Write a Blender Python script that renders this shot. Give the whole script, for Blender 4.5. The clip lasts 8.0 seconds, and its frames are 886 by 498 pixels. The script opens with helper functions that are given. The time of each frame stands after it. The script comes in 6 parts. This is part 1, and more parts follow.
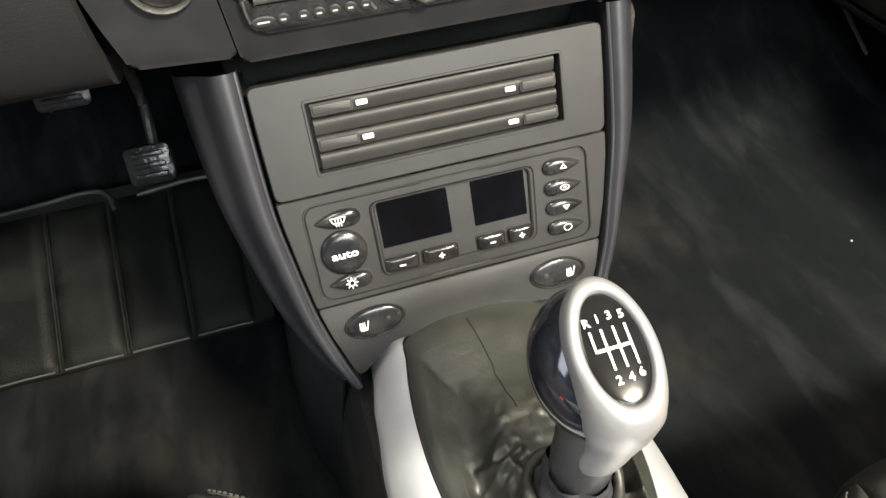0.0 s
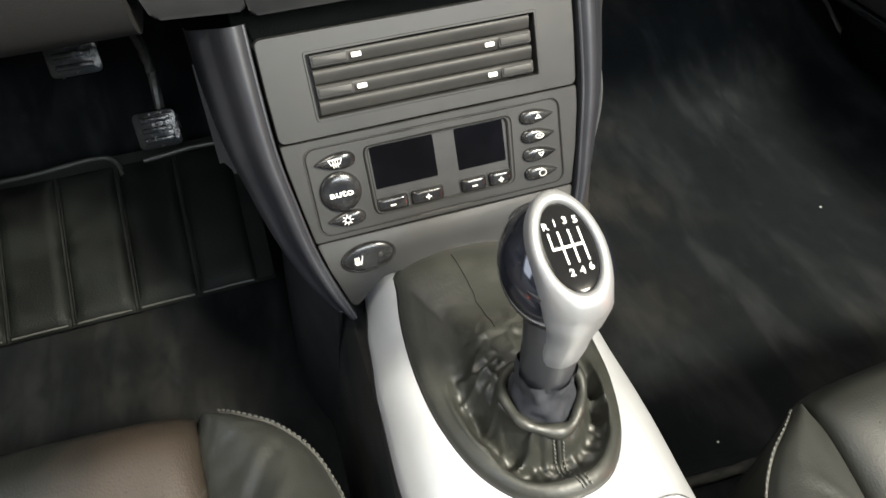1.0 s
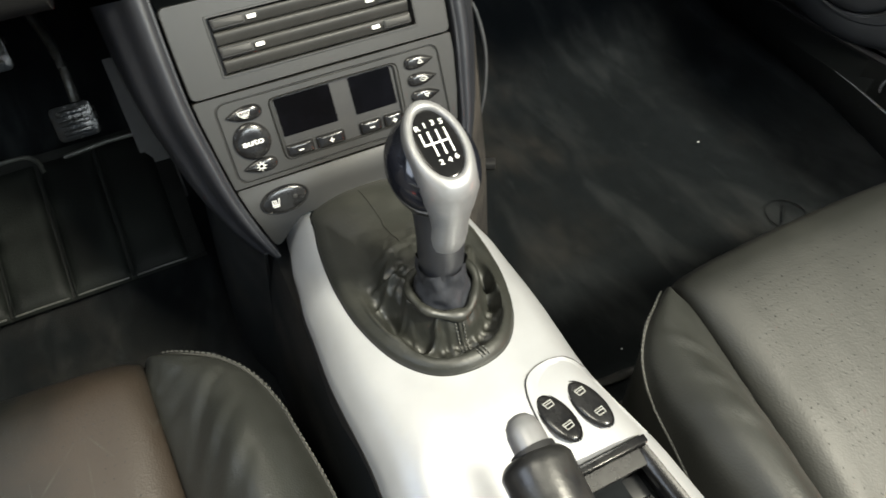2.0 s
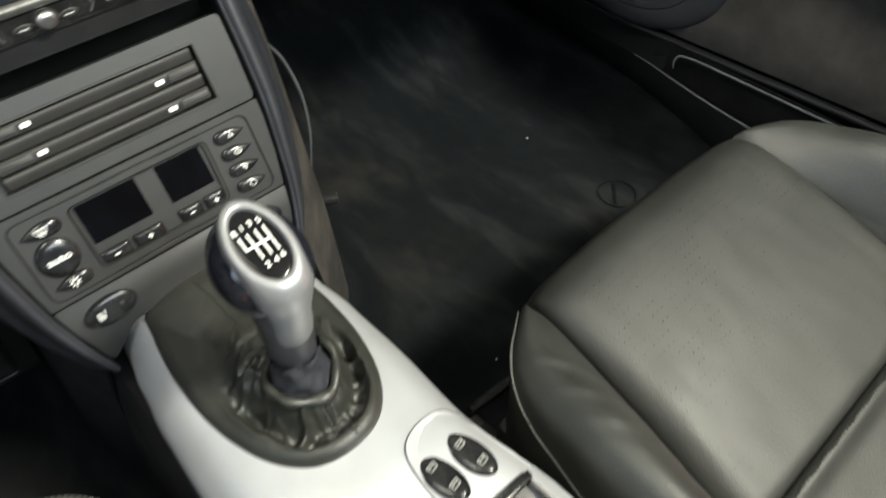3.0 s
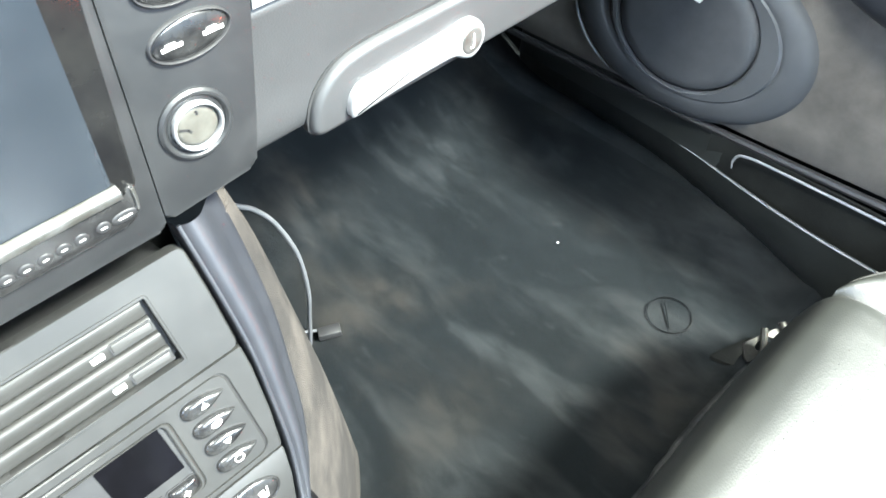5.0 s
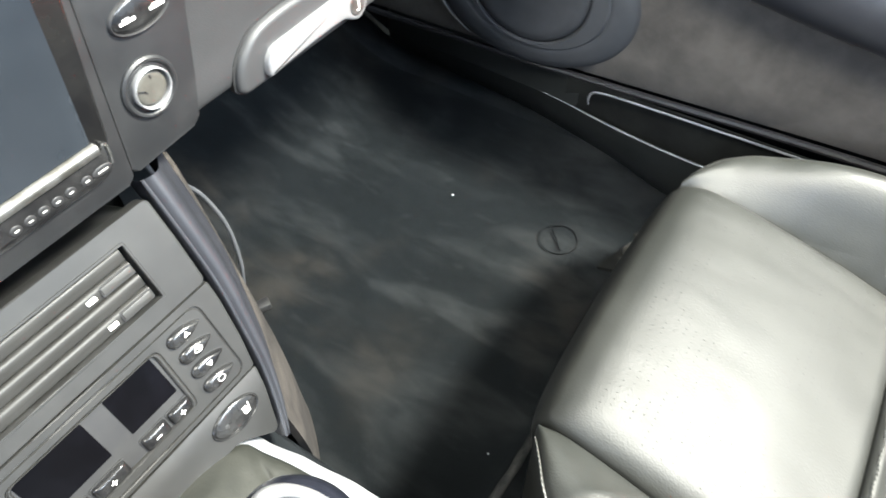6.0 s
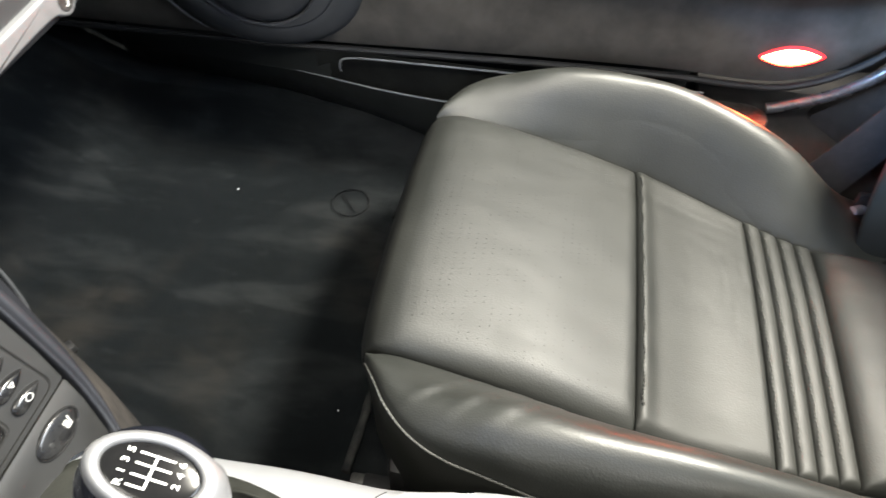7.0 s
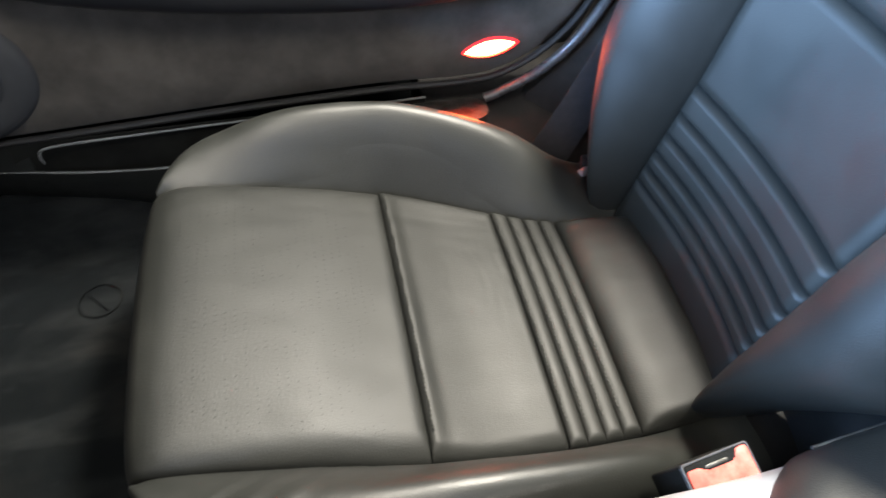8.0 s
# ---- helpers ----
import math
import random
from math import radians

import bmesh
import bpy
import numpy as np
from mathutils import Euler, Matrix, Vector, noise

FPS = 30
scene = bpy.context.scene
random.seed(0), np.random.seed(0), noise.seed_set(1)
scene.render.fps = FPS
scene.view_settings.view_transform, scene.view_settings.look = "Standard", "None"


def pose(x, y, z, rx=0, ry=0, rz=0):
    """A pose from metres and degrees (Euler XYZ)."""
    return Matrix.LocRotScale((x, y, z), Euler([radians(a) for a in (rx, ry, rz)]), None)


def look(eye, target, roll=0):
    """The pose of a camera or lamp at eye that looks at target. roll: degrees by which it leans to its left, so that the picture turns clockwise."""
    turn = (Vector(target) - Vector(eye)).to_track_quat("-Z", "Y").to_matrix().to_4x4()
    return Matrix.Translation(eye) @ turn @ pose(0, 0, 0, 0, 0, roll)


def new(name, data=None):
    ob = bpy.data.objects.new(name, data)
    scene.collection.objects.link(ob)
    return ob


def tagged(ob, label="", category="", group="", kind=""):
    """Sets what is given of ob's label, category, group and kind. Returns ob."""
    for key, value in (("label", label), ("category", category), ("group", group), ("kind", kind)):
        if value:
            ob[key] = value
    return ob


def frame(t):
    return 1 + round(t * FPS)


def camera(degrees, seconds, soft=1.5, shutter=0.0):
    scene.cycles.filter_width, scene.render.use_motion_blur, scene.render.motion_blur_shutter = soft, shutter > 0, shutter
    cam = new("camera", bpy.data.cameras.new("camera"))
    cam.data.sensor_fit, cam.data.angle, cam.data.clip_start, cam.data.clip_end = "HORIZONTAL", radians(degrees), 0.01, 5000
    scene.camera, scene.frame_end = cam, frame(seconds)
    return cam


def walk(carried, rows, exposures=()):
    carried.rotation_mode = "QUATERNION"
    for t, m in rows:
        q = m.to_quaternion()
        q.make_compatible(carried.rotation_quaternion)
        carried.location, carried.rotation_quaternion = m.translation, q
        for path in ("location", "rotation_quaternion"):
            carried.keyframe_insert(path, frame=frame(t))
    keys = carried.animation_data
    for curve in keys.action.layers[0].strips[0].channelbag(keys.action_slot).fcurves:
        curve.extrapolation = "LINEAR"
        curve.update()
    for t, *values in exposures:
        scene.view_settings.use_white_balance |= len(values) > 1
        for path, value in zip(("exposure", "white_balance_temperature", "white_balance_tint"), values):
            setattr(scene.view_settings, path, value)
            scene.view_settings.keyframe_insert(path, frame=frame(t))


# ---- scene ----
cam = camera(66.9, 8.0, shutter=0.25)
PATH = [
    (0, (-0.093, 0.188, 0.649), (0.285, 1.473, -0.836), -1.8),
    (0.5, (-0.095, 0.168, 0.656), (0.286, 1.435, -0.843), -1.5),
    (1, (-0.104, 0.131, 0.661), (0.279, 1.394, -0.843), -1.4),
    (1.5, (-0.104, 0.073, 0.665), (0.296, 1.328, -0.84), -1.8),
    (1.7, (-0.109, 0.051, 0.667), (0.329, 1.292, -0.839), -1.9),
    (2.8, (-0.113, 0.036, 0.699), (0.729, 1.025, -0.822), -1.0),
    (3, (-0.074, 0.068, 0.699), (0.79, 1.036, -0.823), -0.8),
    (3.5, (0.062, 0.151, 0.634), (0.946, 1.108, -0.884), -0.9),
    (4, (0.101, 0.248, 0.639), (0.982, 1.208, -0.878), -1.2),
    (4.5, (0.087, 0.279, 0.696), (0.977, 1.234, -0.819), -0.9),
    (4.7, (0.075, 0.274, 0.692), (0.96, 1.231, -0.825), -1.1),
    (5.8, (-0.024, 0.217, 0.719), (0.997, 1.014, -0.805), -0.9),
    (6, (-0.034, 0.21, 0.725), (1.046, 0.918, -0.802), -0.5),
    (6.5, (-0.071, 0.186, 0.723), (1.125, 0.667, -0.806), -0.4),
    (7, (-0.082, 0.161, 0.725), (1.188, 0.38, -0.804), 1.0),
    (7.5, (-0.062, 0.134, 0.732), (1.229, 0.101, -0.795), 1.2),
    (8, (-0.034, 0.085, 0.745), (1.23, -0.205, -0.778), 1.5),
]
EXPOSURES = [(0.0, 0.26, 7400, 13), (0.5, 0.02, 6950, 13), (1.0, 0.12, 7100, 11), (1.7, -0.08, 7200, 9), (2.8, -0.78, 6900, 7), (3.0, -0.54, 6900, 7), (3.5, 0.42, 6700, 7), (4.0, 1.78, 6450, 6),
             (4.5, 2.22, 6150, 5), (4.7, 2.22, 6150, 5), (6.0, 1.28, 6500, 10), (6.5, 0.95, 6600, 12), (7.0, 0.37, 6800, 12), (7.5, -0.22, 6500, 10), (8.0, -0.24, 6900, 14)]
walk(cam, [(t, look(eye, target, roll)) for t, eye, target, roll in PATH], EXPOSURES)

# ---- light: an open car under unseen lamps, cool light added in front and left ----
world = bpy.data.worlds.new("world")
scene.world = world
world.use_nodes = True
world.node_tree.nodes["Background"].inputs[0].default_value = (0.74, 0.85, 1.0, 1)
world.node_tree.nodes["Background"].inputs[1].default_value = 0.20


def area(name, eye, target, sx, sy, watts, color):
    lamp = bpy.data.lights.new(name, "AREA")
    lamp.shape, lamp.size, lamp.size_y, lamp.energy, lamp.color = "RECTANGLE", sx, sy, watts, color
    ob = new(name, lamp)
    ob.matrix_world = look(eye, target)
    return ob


# key lamp out of view, placed by the seat's highlights and shadow edge
area("unseen_overhead_lamp", (0.95, -1.02, 2.3), (0.3, 0.1, 0.2), 0.42, 0.40, 233, (0.97, 0.96, 0.86))
# added fill from behind to lift the deep footwell; no known source
area("unseen_overhead_lamp", (0.45, -2.2, 2.2), (0.4, 0.9, 0.1), 1.6, 0.7, 100, (0.78, 0.89, 1.0))
# lamp out of view, after the knob's left glint; also fills floor shadow
area("unseen_overhead_lamp", (-0.6, 0.20, 2.3), (0.2, 0.3, 0.2), 0.8, 0.6, 34, (0.97, 0.96, 0.88))
# cool panel out of view, standing for the blue light on the seat back
area("unseen_cool_light", (-0.1, 2.2, 1.30), (0.3, -0.4, 0.4), 2.4, 1.0, 1600, (0.32, 0.58, 1.0))
# cool panel added beside the car for the rail's blue sheen and the door
area("unseen_cool_light", (-1.5, 0.25, 1.35), (0.0, 0.4, 0.3), 0.9, 0.7, 16, (0.66, 0.78, 1.0))


# ---- materials ----
def mat(name, color, rough=0.5, metal=0.0, color2=None, scale=8.0, low=0.4, high=0.65, bump=0.0, bscale=400.0, cell=False,
        rough2=None, coat=0.0, spec=0.5, detail=4.0, dist=0.002, stretch=None):
    m = bpy.data.materials.new(name)
    m.use_nodes = True
    nt = m.node_tree
    b = nt.nodes["Principled BSDF"]
    b.inputs["Base Color"].default_value = (*color, 1)
    b.inputs["Roughness"].default_value = rough
    b.inputs["Metallic"].default_value = metal
    b.inputs["Coat Weight"].default_value = coat
    b.inputs["Specular IOR Level"].default_value = spec
    tc = nt.nodes.new("ShaderNodeTexCoord")
    if color2 or rough2 is not None:
        n = nt.nodes.new("ShaderNodeTexNoise")
        n.inputs["Scale"].default_value, n.inputs["Detail"].default_value = scale, detail
        n.inputs["Roughness"].default_value = 0.62
        if stretch:
            mp = nt.nodes.new("ShaderNodeMapping")
            mp.inputs["Rotation"].default_value, mp.inputs["Scale"].default_value = (0, 0, radians(stretch[0])), stretch[1]
            nt.links.new(tc.outputs["Object"], mp.inputs["Vector"])
            nt.links.new(mp.outputs["Vector"], n.inputs["Vector"])
        else:
            nt.links.new(tc.outputs["Object"], n.inputs["Vector"])
        r = nt.nodes.new("ShaderNodeMapRange")
        r.inputs["From Min"].default_value, r.inputs["From Max"].default_value = low, high
        nt.links.new(n.outputs["Fac"], r.inputs["Value"])
        if color2:
            mix = nt.nodes.new("ShaderNodeMix")
            mix.data_type = "RGBA"
            mix.inputs["A"].default_value, mix.inputs["B"].default_value = (*color, 1), (*color2, 1)
            nt.links.new(r.outputs["Result"], mix.inputs["Factor"])
            nt.links.new(mix.outputs["Result"], b.inputs["Base Color"])
        if rough2 is not None:
            rr = nt.nodes.new("ShaderNodeMapRange")
            rr.inputs["To Min"].default_value, rr.inputs["To Max"].default_value = rough, rough2
            nt.links.new(r.outputs["Result"], rr.inputs["Value"])
            nt.links.new(rr.outputs["Result"], b.inputs["Roughness"])
    if bump:
        if cell:
            t = nt.nodes.new("ShaderNodeTexVoronoi")
            out = t.outputs["Distance"]
        else:
            t = nt.nodes.new("ShaderNodeTexNoise")
            t.inputs["Detail"].default_value = 3
            out = t.outputs["Fac"]
        t.inputs["Scale"].default_value = bscale
        nt.links.new(tc.outputs["Object"], t.inputs["Vector"])
        bp = nt.nodes.new("ShaderNodeBump")
        bp.inputs["Strength"].default_value, bp.inputs["Distance"].default_value = bump, dist
        nt.links.new(out, bp.inputs["Height"])
        nt.links.new(bp.outputs["Normal"], b.inputs["Normal"])
    return m


LEATHER = mat("black_leather", (0.0115, 0.0124, 0.0109), 0.53, color2=(0.0160, 0.0168, 0.0146), scale=11, rough2=0.60, spec=0.56, bump=0.12, bscale=620, cell=True, dist=0.0012)
LEATHER_OLD = mat("worn_leather", (0.0065, 0.0072, 0.0064), 0.45, color2=(0.0265, 0.0195, 0.0145), scale=7, low=0.42, high=0.72, rough2=0.6, bump=0.12, bscale=600, cell=True, dist=0.0015)
LEATHER_SIDE = mat("bolster_leather", (0.0185, 0.0197, 0.0174), 0.43, color2=(0.0242, 0.0253, 0.0226), scale=12, rough2=0.50, spec=0.72, bump=0.12, bscale=620, cell=True, dist=0.0012)
# brown worn patch beside the inner seam of the driving cushion
nt = LEATHER_OLD.node_tree
tc, mix = nt.nodes["Texture Coordinate"], nt.nodes["Mix"]
mp = nt.nodes.new("ShaderNodeMapping")
mp.inputs["Location"].default_value, mp.inputs["Scale"].default_value = (-0.135 * 13.0, -0.17 * 6.5, -0.22 * 3), (13.0, 6.5, 3)
dst = nt.nodes.new("ShaderNodeVectorMath")
dst.operation = "LENGTH"
rub = nt.nodes.new("ShaderNodeTexNoise")
rub.inputs["Scale"].default_value, rub.inputs["Detail"].default_value = 22, 6
sub = nt.nodes.new("ShaderNodeMath")
sub.operation = "ADD"
lim = nt.nodes.new("ShaderNodeMapRange")
lim.inputs["From Min"].default_value, lim.inputs["From Max"].default_value = 1.55, 0.95
nt.links.new(tc.outputs["Object"], mp.inputs["Vector"])
nt.links.new(mp.outputs["Vector"], dst.inputs[0])
nt.links.new(tc.outputs["Object"], rub.inputs["Vector"])
nt.links.new(dst.outputs["Value"], sub.inputs[0])
nt.links.new(rub.outputs["Fac"], sub.inputs[1])
nt.links.new(sub.outputs[0], lim.inputs["Value"])
nt.links.new(lim.outputs["Result"], mix.inputs["Factor"])
# pale cracked wrinkles
vor = nt.nodes.new("ShaderNodeTexVoronoi")
vor.feature = "DISTANCE_TO_EDGE"
vor.inputs["Scale"].default_value = 21
thin = nt.nodes.new("ShaderNodeMapRange")
thin.inputs["From Min"].default_value, thin.inputs["From Max"].default_value, thin.inputs["To Max"].default_value = 0.022, 0.0, 0.5
spot = nt.nodes.new("ShaderNodeMath")
spot.operation = "MULTIPLY"
wrk = nt.nodes.new("ShaderNodeMix")
wrk.data_type = "RGBA"
wrk.inputs["B"].default_value = (0.060, 0.060, 0.052, 1)
wmp = nt.nodes.new("ShaderNodeMapping")
wmp.inputs["Scale"].default_value = (1.5, 0.6, 1)
some = nt.nodes.new("ShaderNodeMapRange")
some.inputs["From Min"].default_value, some.inputs["From Max"].default_value = 0.48, 0.62
nt.links.new(tc.outputs["Object"], wmp.inputs["Vector"])
nt.links.new(wmp.outputs["Vector"], vor.inputs["Vector"])
nt.links.new(vor.outputs["Distance"], thin.inputs["Value"])
nt.links.new(rub.outputs["Fac"], some.inputs["Value"])
nt.links.new(thin.outputs["Result"], spot.inputs[0])
nt.links.new(some.outputs["Result"], spot.inputs[1])
nt.links.new(mix.outputs["Result"], wrk.inputs["A"])
nt.links.new(spot.outputs[0], wrk.inputs["Factor"])
nt.links.new(wrk.outputs["Result"], nt.nodes["Principled BSDF"].inputs["Base Color"])
PIPING = mat("pale_piping", (0.052, 0.052, 0.048), 0.5, color2=(0.036, 0.036, 0.033), scale=90)
LEATHER_BOOT = mat("boot_leather", (0.0165, 0.0175, 0.0148), 0.42, color2=(0.0235, 0.0240, 0.0200), scale=40, rough2=0.52, spec=0.55, bump=0.25, bscale=330, dist=0.0010)
GRIP = mat("grip_leather", (0.012, 0.012, 0.0125), 0.30, color2=(0.020, 0.020, 0.019), scale=50, rough2=0.42, bump=0.12, bscale=420, dist=0.0010)
SLEEVE = mat("sleeve_cloth", (0.016, 0.018, 0.023), 0.62, color2=(0.024, 0.026, 0.032), scale=80, bump=0.3, bscale=900, dist=0.0006)
PAD = mat("padded_vinyl", (0.0185, 0.0198, 0.0240), 0.40, color2=(0.0220, 0.0233, 0.0275), scale=20, rough2=0.46, spec=0.52, bump=0.10, bscale=900, cell=True, dist=0.0006)
FASCIA = mat("soft_touch_plastic", (0.0150, 0.0150, 0.0145), 0.44, color2=(0.0180, 0.0179, 0.0172), scale=30, rough2=0.48, bump=0.15, bscale=1500, dist=0.0004)
DRAWER = mat("drawer_plastic", (0.0185, 0.0183, 0.0173), 0.50, color2=(0.0218, 0.0215, 0.0203), scale=30, rough2=0.6, spec=0.4, bump=0.1, bscale=1500, dist=0.0004)
DASH = mat("dash_vinyl", (0.0245, 0.0254, 0.0266), 0.5, color2=(0.0295, 0.0304, 0.0316), scale=14, bump=0.12, bscale=1100, cell=True, dist=0.0006)
SHELL = mat("gloss_shell", (0.008, 0.009, 0.013), 0.12, color2=(0.012, 0.013, 0.018), scale=60, coat=0.4)
BADGE = mat("badge_plastic", (0.006, 0.006, 0.0065), 0.16, color2=(0.009, 0.009, 0.009), scale=60, spec=0.22)
KNEE = mat("knee_pad_vinyl", (0.0056, 0.0058, 0.0060), 0.62, color2=(0.0074, 0.0076, 0.0078), scale=14, bump=0.2, bscale=900, cell=True, dist=0.0006)
GLOSS = mat("gloss_black_plastic", (0.007, 0.007, 0.0075), 0.22, color2=(0.02, 0.02, 0.02), scale=60)
BLACK = mat("black_plastic", (0.012, 0.012, 0.013), 0.55, color2=(0.018, 0.018, 0.018), scale=40)
SILVER = mat("silver_paint", (0.50, 0.51, 0.525), 0.36, metal=0.55, color2=(0.54, 0.55, 0.565), scale=18, rough2=0.42, bump=0.06, bscale=2500, dist=0.0003)
SATIN = mat("satin_metal", (0.23, 0.233, 0.238), 0.44, metal=0.5, color2=(0.26, 0.26, 0.265), scale=60, rough2=0.42)
STEEL = mat("bare_steel", (0.45, 0.45, 0.44), 0.38, metal=1.0, color2=(0.3, 0.29, 0.27), scale=80)
GLASS = mat("display_glass", (0.002, 0.002, 0.0025), 0.12, color2=(0.003, 0.003, 0.004), scale=20, spec=0.06)
STACK = mat("stack_plastic", (0.0105, 0.0112, 0.0122), 0.46, color2=(0.0135, 0.0142, 0.0150), scale=30, rough2=0.54, bump=0.12, bscale=1500, dist=0.0004)
PALE = mat("pale_metal", (0.066, 0.064, 0.055), 0.5, metal=0.1, color2=(0.050, 0.048, 0.041), scale=120)
SCREEN = mat("screen_glass", (0.012, 0.0150, 0.019), 0.2, color2=(0.016, 0.0195, 0.024), scale=8, rough2=0.32)
PRINT = mat("white_print", (0.85, 0.85, 0.82), 0.5, color2=(0.75, 0.75, 0.72), scale=200)
GREYPRINT = mat("grey_print", (0.42, 0.42, 0.40), 0.4, color2=(0.34, 0.34, 0.32), scale=200)
CARPET = mat("black_carpet", (0.0070, 0.0084, 0.0096), 0.95, bump=0.9, bscale=1500, spec=0.08, dist=0.003)


def brushed(m, low, dust, brown):
    """Lanes of brushed pile with ragged borders, pale dust caught in them, and a brown worn haze."""
    nt = m.node_tree
    b = nt.nodes["Principled BSDF"]
    tc = nt.nodes["Texture Coordinate"]

    def fac(scale, turn, sx, sy, lo, hi, detail=5.0, dist=0.0):
        mp = nt.nodes.new("ShaderNodeMapping")
        mp.inputs["Rotation"].default_value, mp.inputs["Scale"].default_value = (0, 0, radians(turn)), (sx, sy, 1)
        n = nt.nodes.new("ShaderNodeTexNoise")
        n.inputs["Scale"].default_value, n.inputs["Detail"].default_value, n.inputs["Distortion"].default_value = scale, detail, dist
        r = nt.nodes.new("ShaderNodeMapRange")
        r.interpolation_type = "SMOOTHSTEP"
        r.inputs["From Min"].default_value, r.inputs["From Max"].default_value = lo, hi
        nt.links.new(tc.outputs["Object"], mp.inputs["Vector"])
        nt.links.new(mp.outputs["Vector"], n.inputs["Vector"])
        nt.links.new(n.outputs["Fac"], r.inputs["Value"])
        return r.outputs["Result"]

    def times(a, k):
        n = nt.nodes.new("ShaderNodeMath")
        n.operation = "MULTIPLY"
        nt.links.new(a, n.inputs[0])
        if isinstance(k, float):
            n.inputs[1].default_value = k
        else:
            nt.links.new(k, n.inputs[1])
        return n.outputs[0]

    def over(under, color, f):
        x = nt.nodes.new("ShaderNodeMix")
        x.data_type = "RGBA"
        if isinstance(under, tuple):
            x.inputs["A"].default_value = (*under, 1)
        else:
            nt.links.new(under, x.inputs["A"])
        x.inputs["B"].default_value = (*color, 1)
        nt.links.new(f, x.inputs["Factor"])
        return x.outputs["Result"]

    lanes = fac(6.5, 10, 2.0, 0.6, 0.40, 0.66, 3.0, 0.9)
    fleck = fac(24.0, 16, 1.5, 0.6, 0.22, 0.74, 7.0, 0.4)
    out = over(low, dust, times(lanes, fleck))
    out = over(out, brown, times(fac(4.5, 0, 1.0, 1.0, 0.48, 0.74, 3.0), fleck))
    out = over(out, tuple(c * 1.6 for c in dust), times(fac(46.0, 24, 1.0, 0.5, 0.60, 0.80), 0.30))
    nt.links.new(out, b.inputs["Base Color"])


brushed(CARPET, (0.0050, 0.0060, 0.0068), (0.0198, 0.0216, 0.0228), (0.0262, 0.0234, 0.0206))
CARPET_SIDE = mat("dusty_carpet", (0.022, 0.020, 0.019), 0.95, color2=(0.060, 0.052, 0.046), scale=11, low=0.42, high=0.60, bump=0.8, bscale=900, spec=0.1, detail=6, dist=0.003)
RIDGE_CARPET = mat("pale_ridge_carpet", (0.020, 0.021, 0.022), 0.9, color2=(0.050, 0.051, 0.050), scale=40, bump=0.8, bscale=900, spec=0.1, dist=0.002)
PILLAR = mat("pillar_carpet", (0.020, 0.019, 0.019), 0.9, color2=(0.034, 0.031, 0.029), scale=18, bump=0.7, bscale=900, spec=0.15, dist=0.003)
RUBBER_WORN = mat("worn_rubber", (0.016, 0.017, 0.017), 0.24, color2=(0.060, 0.063, 0.060), scale=70, low=0.56, high=0.72, rough2=0.4, bump=0.5, bscale=160, dist=0.002)
RUBBER = mat("rubber_mat", (0.0030, 0.0038, 0.0034), 0.55, color2=(0.0075, 0.0092, 0.0080), scale=16, rough2=0.75, spec=0.16, bump=0.3, bscale=500)
SUEDE = mat("grey_suede", (0.070, 0.065, 0.059), 0.95, color2=(0.128, 0.117, 0.105), scale=13, low=0.34, high=0.68, bump=0.6, bscale=1200, spec=0.15, detail=6)
POD = mat("pod_vinyl", (0.052, 0.055, 0.060), 0.60, color2=(0.064, 0.067, 0.072), scale=14, bump=0.1, bscale=1100, cell=True, dist=0.0006)
EDGE_RUBBER = mat("rubber_edge", (0.022, 0.024, 0.021), 0.5, color2=(0.045, 0.047, 0.041), scale=60)
GRILLE = mat("speaker_mesh", (0.045, 0.047, 0.051), 0.7, color2=(0.055, 0.057, 0.061), scale=30, bump=0.35, bscale=1100, cell=True, dist=0.001)
RED = mat("red_plastic", (0.75, 0.09, 0.06), 0.45, color2=(0.82, 0.2, 0.15), scale=60)
THREAD_SEAT = mat("seat_thread", (0.070, 0.071, 0.065), 0.6, color2=(0.050, 0.050, 0.046), scale=300)
THREAD_DARK = mat("dark_thread", (0.048, 0.048, 0.044), 0.7, color2=(0.034, 0.034, 0.031), scale=300)
# near-black for mat rubber, and for shade put into gaps and recesses
NEAR_BLACK = mat("rubber_and_shade_black", (0.006, 0.0065, 0.006), 0.85, color2=(0.011, 0.012, 0.011), scale=20, spec=0.2, bump=0.3, bscale=500)
DULL = mat("dull_metal", (0.14, 0.14, 0.135), 0.5, metal=0.8, color2=(0.08, 0.078, 0.07), scale=90)
IRON = mat("oiled_iron", (0.045, 0.045, 0.041), 0.5, metal=0.7, color2=(0.020, 0.019, 0.017), scale=70, rough2=0.6)
THREAD = mat("grey_thread", (0.16, 0.16, 0.15), 0.8, color2=(0.1, 0.1, 0.095), scale=300)
WEB = mat("belt_webbing", (0.034, 0.033, 0.036), 0.6, color2=(0.046, 0.044, 0.047), scale=60, bump=0.5, bscale=700, dist=0.0006)
SEAL = mat("rubber_seal", (0.055, 0.057, 0.062), 0.26, color2=(0.075, 0.076, 0.08), scale=40, rough2=0.34)
WIRE = mat("wire_sheath", (0.06, 0.063, 0.067), 0.5, color2=(0.08, 0.08, 0.085), scale=60)
# the rim emits red itself, standing for the fringe round the hot lens
RIMRED = mat("glowing_lens_rim", (0.7, 0.03, 0.03), 0.3)
RIMRED.node_tree.nodes["Principled BSDF"].inputs["Emission Color"].default_value = (1.0, 0.02, 0.03, 1)
RIMRED.node_tree.nodes["Principled BSDF"].inputs["Emission Strength"].default_value = 4.0
LAMP = mat("lamp_lens", (0.8, 0.1, 0.05), 0.3)
